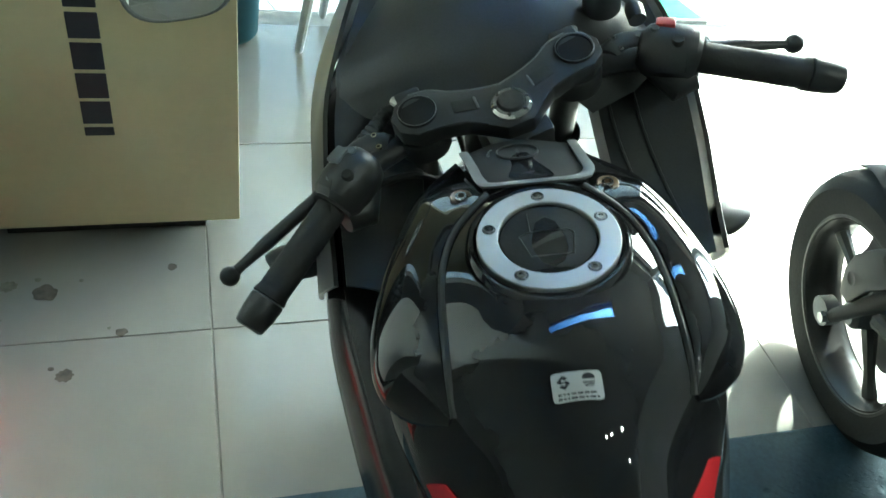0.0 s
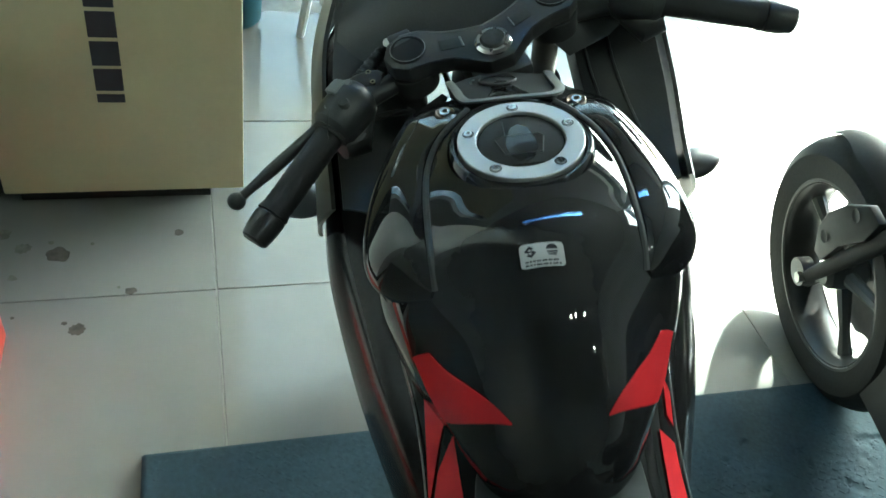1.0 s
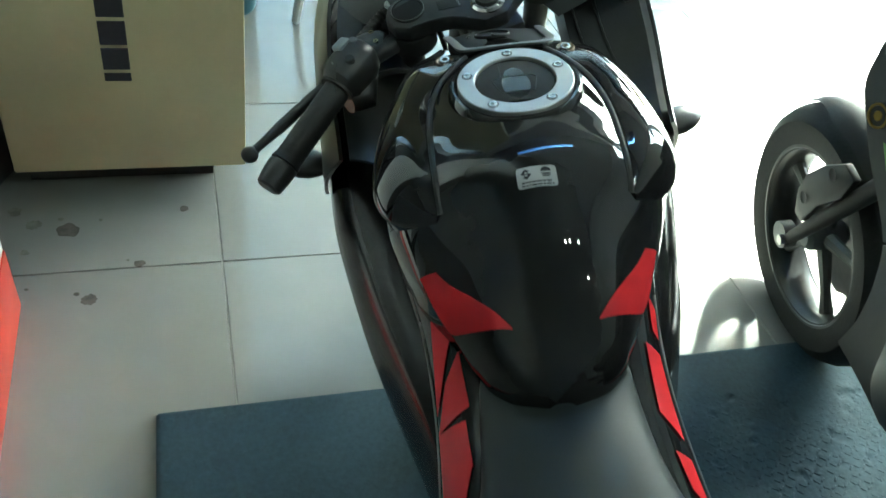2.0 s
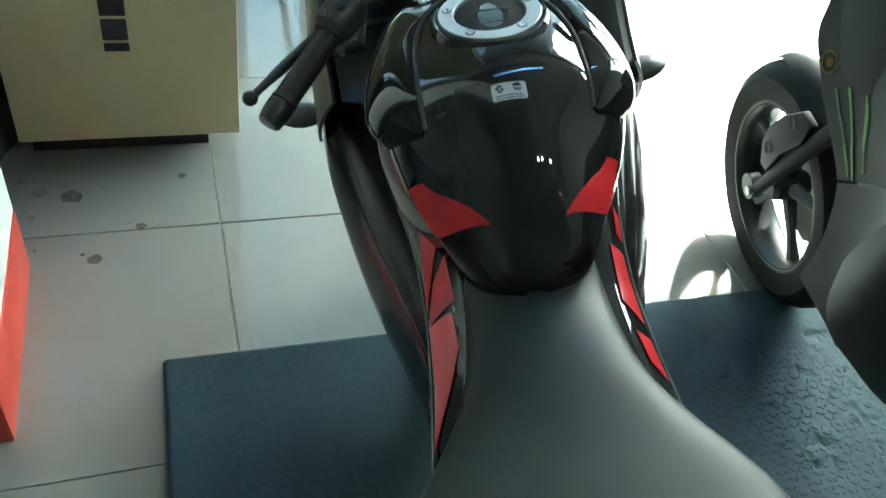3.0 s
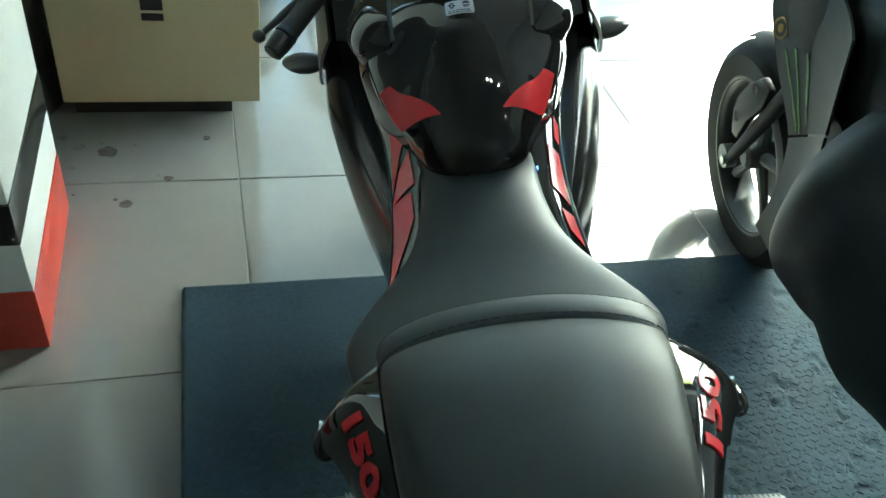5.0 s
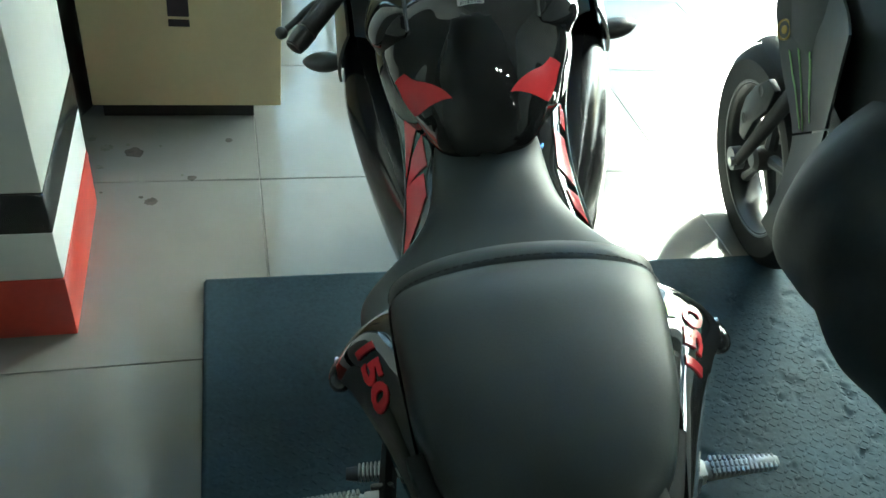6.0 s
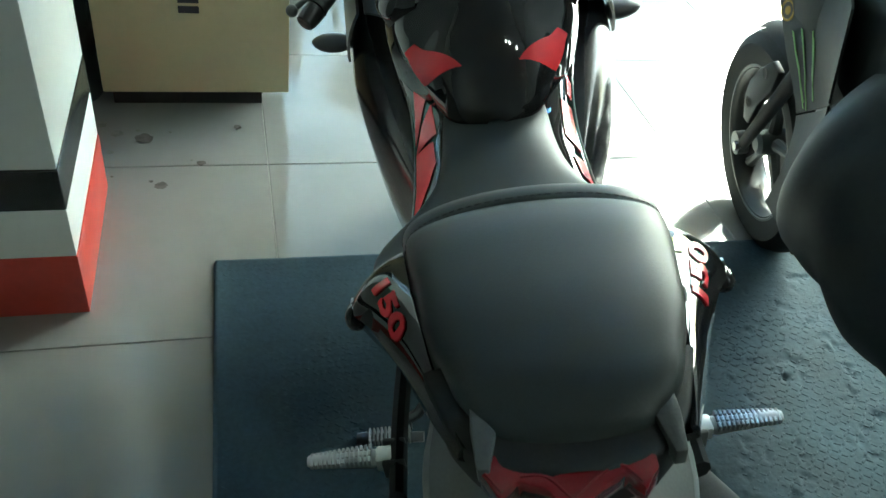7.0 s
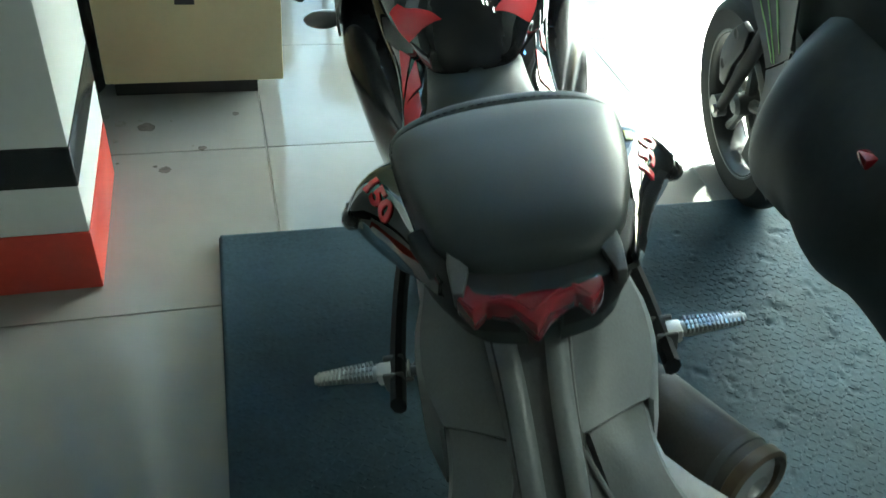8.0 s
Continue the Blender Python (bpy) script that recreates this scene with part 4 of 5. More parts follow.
part("pillion_seat", sheet([cushion_row(y, *spl(PILLION, y), power=0.24, bow=0.012 * max(0, 1 - (-0.05 - y) / 0.10), mid=-0.005) for y in np.concatenate([np.linspace(-0.263, -0.215, 18), np.linspace(-0.205, -0.0505, 24)])]), "leather", bike, "black vinyl pillion seat", sharp=80)
STRAP = [(-0.0520, 0.0985, 0.868, 0.9195), (-0.0500, 0.0995, 0.868, 0.9215), (-0.0460, 0.1005, 0.866, 0.9225), (-0.0390, 0.1015, 0.862, 0.9225), (-0.0260, 0.1035, 0.854, 0.917), (-0.0140, 0.1055, 0.845, 0.906), (-0.0060, 0.1065, 0.834, 0.886), (0.0040, 0.1065, 0.805, 0.845), (0.0120, 0.104, 0.765, 0.80)]
strap = part("seat_strap", sheet([cushion_row(y, *spl(STRAP, y), bow=0.012, mid=-0.004) for y in np.concatenate([np.linspace(-0.052, -0.044, 6), np.linspace(-0.041, 0.012, 16)])]), "leather", bike, "black stitched seat strap", sharp=80)
for y in (-0.045, -0.016):
    pts = cushion_row(y, *spl(STRAP, y), bow=0.012, mid=-0.004)[3:-3]
    for k in range(len(pts) - 1):
        a, b = Vector(pts[k]), Vector(pts[k + 1])
        m = max(1, round((b - a).length / 0.006))
        for t in range(m):
            part("stitch", tube([a.lerp(b, t / m) + Vector((0, 0, 0.0003)), a.lerp(b, (t + 0.62) / m) + Vector((0, 0, 0.0002))], 0.00055, 5), "thread", strap)

# tail
TAIL = [(-0.257, 0.0665, 0.920, 0.063, 0.932), (-0.250, 0.069, 0.916, 0.065, 0.931), (-0.223, 0.080, 0.905, 0.0715, 0.9275), (-0.191, 0.092, 0.895, 0.079, 0.920), (-0.156, 0.105, 0.885, 0.085, 0.9125), (-0.122, 0.120, 0.875, 0.091, 0.9065), (-0.099, 0.131, 0.868, 0.0945, 0.902), (-0.075, 0.145, 0.857, 0.0975, 0.8965), (-0.058, 0.150, 0.850, 0.0995, 0.892), (-0.041, 0.142, 0.847, 0.1015, 0.884), (-0.025, 0.127, 0.840, 0.1035, 0.873), (-0.003, 0.115, 0.815, 0.105, 0.852), (0.050, 0.112, 0.760, 0.106, 0.775)]


def tail_point(s, y, v):
    """v from 0 at the seat's edge over 0.5 at the widest line to 1 at the lower edge."""
    w, z, inner, top = spl(TAIL, y)
    if v <= 0.5:
        k = v * 2
        return (s * (inner + (w - inner) * k) - 0.005, y, z + (top - z) * (1 - 0.28 * k - 0.72 * k**2.8))
    k = (v - 0.5) * 2
    return (s * (w - 0.035 * k**1.4) - 0.005, y, z - k * (0.012 + 0.063 * min(1.0, max(0.0, (y + 0.257) / 0.13))))


def tail(s):
    cowl = part("tail_cowl", sheet([[tail_point(s, y, v) for v in np.linspace(0, 1, 15)] for y in np.linspace(-0.257, 0.05, 40)], thick=s * -0.004), "gloss", bike, "glossy black tail cowl")

    lobe = bmesh.new()
    bmesh.ops.create_uvsphere(lobe, u_segments=20, v_segments=12, radius=1.0, matrix=Matrix.Translation(Vector(tail_point(s, -0.059, 0.53)) - Vector((s * 0.008, 0, 0.002))) @ pose(0, 0, 0, -18, 0, s * 12) @ Matrix.Diagonal((0.012, 0.024, 0.012, 1)))
    side = part("side_lobe", lobe, "gloss", bike, "glossy black side lobe of the tail")
    q = Vector(tail_point(s, -0.056, 0.53))
    part("seat_lock" if s < 0 else "side_knob", tube([tuple(q + Vector((s * -0.004, 0, 0.004))), tuple(q + Vector((s * 0.0010, 0, 0.006)))], [0.0065, 0.0058], 14), "chrome", side)


both(tail)
# the number on the tail, bent to the cowl
fc = bpy.data.curves.new("number", "FONT")
fc.body, fc.size, fc.offset, fc.align_x, fc.align_y, fc.space_character = "150", 1.0, 0.035, "CENTER", "CENTER", 1.02
flat = new("number_outline", fc)
bpy.context.view_layer.update()
shape = bpy.data.meshes.new_from_object(flat.evaluated_get(bpy.context.evaluated_depsgraph_get()))
bpy.data.objects.remove(flat)
spots = [tuple(v.co) for v in shape.vertices]
width = max(p[0] for p in spots) - min(p[0] for p in spots)
low = min(p[1] for p in spots)
tall = max(p[1] for p in spots) - low


def on_tail(s, y, off, lift):
    """The place on the cowl at y that lies off metres below the number's middle line."""
    line = np.array([tail_point(s, y, v) for v in np.linspace(0.0, 0.62, 63)])
    t = (-0.060 - y) / 0.096
    mid = s * (0.1228 - 0.0251 * t) - 0.005
    d = np.r_[0, np.cumsum(np.linalg.norm(np.diff(line, axis=0), axis=1))]
    at = min(max(d[int(np.argmin(abs(line[:50, 0] - mid)))] + off, 0.001), d[-1] - 0.001)
    p, q = [np.array([np.interp(at + e, d, line[:, k]) for k in range(3)]) for e in (-0.002, 0.002)]
    way = (q - p) / np.linalg.norm(q - p)
    return (p + q) / 2 + lift * np.array((-s * way[2] * s * s, 0, s * way[0]))


for s in (1, -1):
    bm = bmesh.new()
    bm.from_mesh(shape)
    bmesh.ops.triangulate(bm, faces=bm.faces)
    for _ in range(3):
        bmesh.ops.subdivide_edges(bm, edges=[e for e in bm.edges if e.calc_length() > 0.16], cuts=1)
        bmesh.ops.triangulate(bm, faces=bm.faces)
    made = bmesh.ops.extrude_face_region(bm, geom=bm.faces[:])
    lower = {v for v in made["geom"] if isinstance(v, bmesh.types.BMVert)}
    for v in bm.verts:
        along, h = v.co.x / width * (-1 if s < 0 else 1), (v.co.y - low) / tall - 0.5
        v.co = on_tail(s, -0.106 + 0.068 * along + 0.003 * h, -0.0175 * h, 0.0014 if v not in lower else 0.0002)
    part("number", bm, "red", bike, "red number 150")

yellow = []
for y in np.linspace(-0.066, -0.086, 6):
    yellow.append([tuple(Vector(tail_point(1, y, v)) + Vector((0.0006, 0, 0.0010))) for v in np.linspace(0.02, 0.12 - 0.05 * abs(y + 0.076) / 0.016, 6)])
part("yellow_flash", sheet(yellow, thick=0.0004), "yellow", bike, "yellow-green decal")
LUG = [(0.0560, -0.236), (0.0500, -0.243), (0.0430, -0.253), (0.0485, -0.2755), (0.0550, -0.275), (0.0570, -0.250)]
both(lambda s: part("grab_lug", moved(slab([(s * x - 0.006, y) for x, y in LUG[:: (1 if s > 0 else -1)]], -0.014, 0.0, 0.0012), Matrix.Translation((0, -0.24, 0.9385)) @ pose(0, 0, 0, 4) @ Matrix.Translation((0, 0.24, 0))), "plastic", bike, "grey strap lug"))
LAMP = [(-0.040, -0.262), (-0.047, -0.269), (-0.0475, -0.274), (-0.0375, -0.290), (-0.028, -0.281), (-0.013, -0.287), (0.0, -0.307), (0.012, -0.291), (0.028, -0.281), (0.0365, -0.292), (0.0465, -0.280), (0.047, -0.269), (0.040, -0.262)]
LAMP_AT = Matrix.Translation((-0.0130, -0.27, 0.9320)) @ pose(0, 0, 0, 3) @ Matrix.Translation((0, 0.27, 0))
lamp = part("tail_lamp", moved(slab(LAMP, -0.018, 0.0, 0.003), LAMP_AT), "redlens", bike, "dark red tail lamp lens")
for line in ([(-0.047, -0.270), (-0.036, -0.286)], [(-0.026, -0.278), (-0.014, -0.279), (-0.001, -0.293)], [(0.0, -0.293), (0.012, -0.283), (0.027, -0.277), (0.036, -0.287)]):
    part("lamp_ridge", moved(tube(curve([(x, y, 0.0) for x, y in line] if len(line) > 2 else [(x, y, 0.0) for x, y in (line[0], ((line[0][0] + line[1][0]) / 2, (line[0][1] + line[1][1]) / 2), line[1])], 10), 0.0012, 6), LAMP_AT), "redlens", lamp)
part("lamp_back", box(-0.050, 0.024, -0.212, -0.14, 0.872, 0.922, 0.006), "plastic", bike)
part("seat_base", sheet([cushion_row(y, w + 0.003, ze - 0.006, 0.9335, power=0.10, mid=-0.008, skirt=0.012) for y, w, ze in [(y, *spl(PILLION, min(-0.06, y + 0.017))[:2]) for y in np.concatenate([np.linspace(-0.280, -0.24, 16), np.linspace(-0.23, -0.20, 4)])]]), "matt", bike, "black seat base rim", sharp=80)

# rear mudguard
FEND = [(-0.16, 0.895, 0.033, 0.018), (-0.225, 0.868, 0.027, 0.0145), (-0.28, 0.832, 0.0220, 0.0098), (-0.335, 0.80, 0.0205, 0.0090), (-0.40, 0.75, 0.020, 0.009), (-0.46, 0.70, 0.020, 0.009)]
rows = []
for y in np.linspace(-0.16, -0.46, 26):
    z, a, b = spl(FEND, y)
    rows.append([(-0.014 + x, y, z + h) for x, h in ((-a - 0.002, -0.035), (-a, -0.002), (-b - 0.001, -0.001), (-b, -0.007), (0, -0.009), (b, -0.007), (b + 0.001, -0.001), (a, -0.002), (a + 0.002, -0.035))])
guard = part("mudguard", sheet(rows, thick=-0.004), "plastic", bike, "black plastic rear mudguard")
for s in (1, -1):
    rows = []
    for y in np.linspace(-0.16, -0.46, 24):
        z, a, b = spl(FEND, y)
        rows.append([(-0.014 + s * (b + (a - b) * u), y, z + 0.0015 + 0.004 * math.sin(math.pi * u) ** 0.7) for u in np.linspace(0, 1, 9)])
    part("rib", sheet(rows, thick=-s * 0.003), "plastic_grey", guard, "raised grey rib")
    upper = [[(0.060, -0.03, 0.80), (0.075, -0.03, 0.792), (0.095, -0.03, 0.772), (0.10, -0.03, 0.68)], [(0.040, -0.150, 0.815), (0.062, -0.142, 0.812), (0.087, -0.138, 0.800), (0.095, -0.135, 0.72)], [(0.028, -0.195, 0.805), (0.055, -0.185, 0.805), (0.094, -0.165, 0.793), (0.101, -0.16, 0.70)], [(0.025, -0.235, 0.790), (0.055, -0.225, 0.790), (0.096, -0.200, 0.772), (0.102, -0.195, 0.68)], [(0.025, -0.277, 0.772), (0.050, -0.262, 0.770), (0.083, -0.240, 0.758), (0.088, -0.235, 0.67)]]
    lower = [[(0.030, -0.258, 0.760), (0.052, -0.243, 0.760), (0.079, -0.224, 0.751), (0.084, -0.22, 0.66)], [(0.040, -0.300, 0.730), (0.058, -0.287, 0.735), (0.082, -0.277, 0.725), (0.09, -0.27, 0.64)], [(0.048, -0.345, 0.68), (0.075, -0.335, 0.685), (0.118, -0.325, 0.672), (0.128, -0.32, 0.62)]]
    for name, rows4 in (("side_plate", upper), ("lower_plate", lower)):
        cols = [curve([row[k] for row in rows4], 14) for k in range(4)]
        fine = []
        for i in range(14):
            q = [Vector(c[i]) for c in cols]
            fine.append([tuple(v) for v in (q[0] - Vector((0, 0, 0.012)), q[0], q[0].lerp(q[1], 0.5), q[1], q[1].lerp(q[2], 0.5), q[1].lerp(q[2], 0.9), q[2].lerp(q[3], 0.06), q[2].lerp(q[3], 0.5), q[3])])
        part(name, sheet([[(s * q[0] - 0.007, q[1], q[2]) for q in row] for row in fine], thick=-s * 0.004), "plastic_grey", guard, "grey plastic mudguard side plate", sharp=24)
    holder = [(0.017, -0.262), (0.014, -0.36), (0.058, -0.36), (0.040, -0.315)]
    part("plate_holder", moved(slab([(s * x - 0.007, y) for x, y in (holder if s > 0 else holder[::-1])], -0.006, 0.0, 0.0015), Matrix.Translation((0, -0.262, 0.748)) @ pose(0, 0, 0, 22) @ Matrix.Translation((0, 0.262, 0))), "plastic_grey", guard)
    # silver tube paints the bright highlight along the holder's edge
    part("edge_glint", tube(curve([(s * x - 0.007, y, z) for x, y, z in ((0.018, -0.260, 0.7515), (0.040, -0.315, 0.7295), (0.058, -0.36, 0.7105))], 12), 0.0026, 8), "silver", guard)
# black tubes stand in for the shade in the gaps by ribs and plates
for s in (1, -1):
    part("gap_shade", tube(curve([(s * x - 0.007, y, z) for x, y, z in ((0.0315, -0.165, 0.812), (0.0285, -0.200, 0.802), (0.0255, -0.235, 0.790), (0.0245, -0.262, 0.778), (0.0260, -0.277, 0.772))], 16), 0.0030, 8), "matt", guard, "black strip drawn as the shade in the gap beside the rib")
    part("plate_seam", tube(curve([(s * x - 0.007, y, z + 0.0008) for x, y, z in ((0.0260, -0.2765, 0.772), (0.0500, -0.262, 0.770), (0.0680, -0.251, 0.765), (0.0820, -0.241, 0.758))], 14), 0.0019, 8), "matt", guard, "black strip drawn along the seam between the plates")
part("chain_guard", sheet([[(0.080, -0.04, 0.500), (0.105, -0.055, 0.506), (0.122, -0.075, 0.500), (0.126, -0.085, 0.470)], [(0.082, -0.12, 0.500), (0.108, -0.120, 0.506), (0.130, -0.130, 0.500), (0.136, -0.140, 0.470)], [(0.090, -0.18, 0.495), (0.120, -0.165, 0.500), (0.155, -0.160, 0.495), (0.162, -0.172, 0.465)], [(0.110, -0.24, 0.485), (0.150, -0.215, 0.490), (0.195, -0.195, 0.485), (0.203, -0.207, 0.455)]], thick=0.003), "pegm", bike, "pale silver guard beside the muffler")
part("tail_core", box(-0.032, 0.016, -0.25, 0.02, 0.68, 0.835, 0.012), "plastic", bike)

# foot rests
for s in (1, -1):
    part("peg_bracket", tube(curve([(s * 0.132, 0.20, 0.60), (s * 0.150, 0.11, 0.57), (s * 0.158, 0.03, 0.555), (s * 0.160, -0.05, 0.55)], 14), 0.010, 8, squash=1.6), "matt", bike, "black foot rest bracket")
    joint = part("peg_joint", box(s * 0.172 - 0.012, s * 0.172 + 0.012, -0.012, 0.010, 0.543, 0.564, 0.004), "pegm", bike)
    part("peg_pin", tube([(s * 0.168, -0.017, 0.554), (s * 0.168, 0.015, 0.554)], 0.004, 10), "steel", joint)
    part("peg_fork", box(s * 0.163 - 0.013, s * 0.163 + 0.013, 0.010, 0.016, 0.538, 0.568, 0.003), "plastic", joint)
    part("peg_fork", box(s * 0.163 - 0.013, s * 0.163 + 0.013, -0.018, -0.012, 0.538, 0.568, 0.003), "plastic", joint)
    peg = part("passenger_peg", tube([(s * 0.184, -0.001, 0.555), (s * 0.19, -0.001, 0.556), (s * 0.252, 0.001, 0.558), (s * 0.260, 0.001, 0.558)], [0.0105, 0.0112, 0.0088, 0.006], 14, squash=0.75), "pegm", bike, "silver ribbed foot peg")
    for k in range(14):
        x, far = s * (0.1895 + 0.0050 * k), 0.00022 * k
        for y0, y1 in ((-0.0118 + far, -0.0048), (-0.0036, 0.0030), (0.0042, 0.0110 - far)) if k < 8 else ((-0.0118 + far, 0.0110 - far),):
            part("peg_rib", box(x - 0.0017, x + 0.0017, y0, y1, 0.556, 0.5665 - far, 0.0007, 1), "alloy", peg)
    end = 0.245 if s < 0 else 0.19
    foot = part("rider_peg", tube([(s * 0.15, 0.15, 0.375), (s * (end - 0.02), 0.155, 0.375), (s * (end - 0.014), 0.155, 0.375), (s * end, 0.155, 0.377)], [0.008, 0.008, 0.011, 0.009], 12, squash=0.8), "steel", bike, "ribbed metal rider foot peg")
    for k in range(int((end - 0.18) / 0.0055)):
        x = s * (0.17 + 0.0055 * k)
        part("peg_rib", box(x - 0.0016, x + 0.0016, 0.142, 0.165, 0.372, 0.387, 0.001, 1), "alloy", foot)
part("heel_guard", box(0.128, 0.134, -0.06, 0.10, 0.44, 0.60, 0.003), "plastic", bike)

# exhaust
MUF = [(0.135, 0.30, 0.27), (0.140, 0.14, 0.32), (0.180, 0.02, 0.365), (0.252, -0.108, 0.372)]
muf = part("muffler", tube(curve(MUF, 16), [0.030] * 3 + [0.036, 0.042, 0.047] + [0.050] * 10, 32, caps=False), "mufm", bike, "black exhaust muffler")
d = (Vector(MUF[3]) - Vector(MUF[2])).normalized()
em = Matrix.Translation(MUF[3]) @ d.to_track_quat("Z", "Y").to_matrix().to_4x4()
for k, (y, r) in enumerate(((0.010, 0.0512), (-0.088, 0.0515))):
    at = Vector(curve(MUF, 16)[9 if k == 0 else 14])
    part("muffler_band", moved(turned([(0.0500, -0.006), (r + 0.0008, -0.005), (r + 0.0008, 0.005), (0.0500, 0.006)], 36), Matrix.Translation(at) @ d.to_track_quat("Z", "Y").to_matrix().to_4x4()), "plastic", muf)
part("muffler_rim", moved(turned([(0.050, -0.012), (0.054, -0.010), (0.054, 0.004), (0.049, 0.008), (0.043, 0.004), (0.041, -0.01)], 40), em), "bronze", muf, "bronze-tinted muffler rim")
part("muffler_cap", moved(turned([(0.043, -0.004), (0.030, 0.004), (0.018, 0.006), (0.016, 0.002), (0.014, -0.03), (0.0, -0.03)], 40), em), "ringm", muf)

# wheels, engine and frame
def wheel(parent, y, z, r, w, x=0.0, spokes=5):
    tyre = part("tyre", turned([(r - 0.095, -w * 0.40), (r - 0.07, -w * 0.47), (r - 0.035, -w * 0.5), (r - 0.012, -w * 0.36), (r - 0.002, -w * 0.16), (r, 0), (r - 0.002, w * 0.16), (r - 0.012, w * 0.36), (r - 0.035, w * 0.5), (r - 0.07, w * 0.47), (r - 0.095, w * 0.40)], 72, "x", (x, y, z)), "tyre", parent, "black rubber tyre")
    rim = part("rim", turned([(r - 0.090, -w * 0.43), (r - 0.084, -w * 0.43), (r - 0.090, -w * 0.34), (r - 0.100, -w * 0.2), (r - 0.100, w * 0.2), (r - 0.090, w * 0.34), (r - 0.084, w * 0.43), (r - 0.090, w * 0.43), (r - 0.098, w * 0.34), (r - 0.108, w * 0.18), (r - 0.108, -w * 0.18), (r - 0.098, -w * 0.34), (r - 0.090, -w * 0.43)], 72, "x", (x, y, z)), "rimm", parent, "black cast rim")
    part("hub", turned([(0, -0.045), (0.020, -0.045), (0.030, -0.036), (0.034, 0), (0.030, 0.036), (0.020, 0.045), (0, 0.045)], 32, "x", (x, y, z)), "plastic", parent)
    for k in range(spokes):
        a = 2 * math.pi * k / spokes + 0.35
        c, q = math.cos(a), math.sin(a)
        part("spoke", tube([(x, y + 0.028 * c, z + 0.028 * q), (x, y + (r - 0.16) * c, z + (r - 0.16) * q), (x, y + (r - 0.102) * c, z + (r - 0.102) * q)], [0.017, 0.011, 0.016], 8), "plastic", rim)
    return tyre


wheel(bike, -0.27, 0.29 + MAT_TOP, 0.29, 0.13)
wheel(bike, 1.03, 0.285, 0.285, 0.10)
part("front_mudguard", sheet([[(0.055 * u, 1.03 + (0.305 - 0.02 * u * u) * math.cos(a), 0.285 + (0.305 - 0.02 * u * u) * math.sin(a)) for u in np.linspace(-1, 1, 9)] for a in np.linspace(0.3, 2.6, 24)], thick=0.003), "gloss", bike)
part("engine", box(-0.13, 0.13, 0.28, 0.78, 0.20, 0.56, 0.03, 3), "steel", bike, "dark metal engine block")
part("frame", box(-0.085, 0.085, 0.20, 0.76, 0.52, 0.68, 0.02, 2), "plastic", bike)
part("subframe", box(-0.075, 0.075, -0.14, 0.30, 0.58, 0.70, 0.02, 2), "plastic", bike)
for s in (1, -1):
    part("swingarm", tube([(s * 0.09, 0.28, 0.34), (s * 0.095, -0.30, 0.31)], 0.022, 10, squash=1.4), "plastic", bike)
part("side_stand", tube([(-0.10, 0.42, 0.24), (-0.19, 0.40, 0.10), (-0.235, 0.39, 0.082)], 0.010, 10), "steel", bike, "black side stand")
part("side_stand", tube([(-0.205, 0.39, 0.080), (-0.285, 0.385, 0.072)], [0.010, 0.016], 10, squash=0.5), "steel", bike)

# ---- the neighbouring motorcycle ----
other = thing("motorcycle", Matrix.Translation((1.235, -0.31, 0.264)) @ LEAN, "dark grey motorcycle with green slashes parked alongside", "motorcycle")
wheel(other, 0, 0, 0.283, 0.10)
part("brake_disc", moved(slab([((0.150 + 0.004 * math.cos(14 * a)) * math.cos(a), (0.150 + 0.004 * math.cos(14 * a)) * math.sin(a)) for a in np.linspace(0, 2 * math.pi, 112, endpoint=False)], 0.050, 0.054), Matrix(((0, 0, 1, 0), (1, 0, 0, 0), (0, 1, 0, 0), (0, 0, 0, 1)))), "steel", other, "dark steel brake disc with scalloped edge")
for s in (1, -1):
    part("fork_leg", tube([(s * 0.075, 0.008, -0.014), (s * 0.077, -0.012, 0.018), (s * 0.074, -0.10, 0.155), (s * 0.068, -0.27, 0.42)], [0.011, 0.014, 0.017, 0.019], 16), "matt", other, "black fork leg")
    part("axle_nut", tube([(s * 0.078, 0, 0), (s * 0.098, 0, 0)], 0.012, 6), "alloy", other)
PLATE = [(-0.020, 0.098), (-0.008, 0.150), (-0.022, 0.200), (-0.065, 0.255), (-0.125, 0.305), (-0.165, 0.298), (-0.145, 0.240), (-0.085, 0.170), (-0.050, 0.098)]
AXLE = Matrix(((0, 0, 1, -0.088), (1, 0, 0, 0), (0, 1, 0, 0), (0, 0, 0, 1)))
cal = part("fork_guard", moved(slab(PLATE, -0.008, 0.008, 0.004), AXLE), "guardm", other, "dark grey plastic fork guard")
# raised dark discs drawn for the shade in the guard's two openings
for y, z in ((-0.040, 0.155), (-0.105, 0.265)):
    part("hole_disc", moved(turned([(0, 0.009), (0.010, 0.009), (0.013, 0.0075)], 20, at=(y, z, -0.018)), AXLE), "rubber", cal)
part("speed_sensor", tube([(-0.088, 0.02, -0.005), (-0.062, 0.02, -0.005)], 0.030, 20), "plastic", other)
guard_line = curve([(0.180, 0.228), (0.13, 0.268), (0.05, 0.299), (-0.05, 0.302), (-0.16, 0.266), (-0.22, 0.226)], 24)
part("rubber_spew", tube(curve([(-0.03, 0.252, 0.033), (-0.03, 0.288, -0.013), (-0.03, 0.335, -0.050)], 10), 0.0016, 6), "rubber", other)
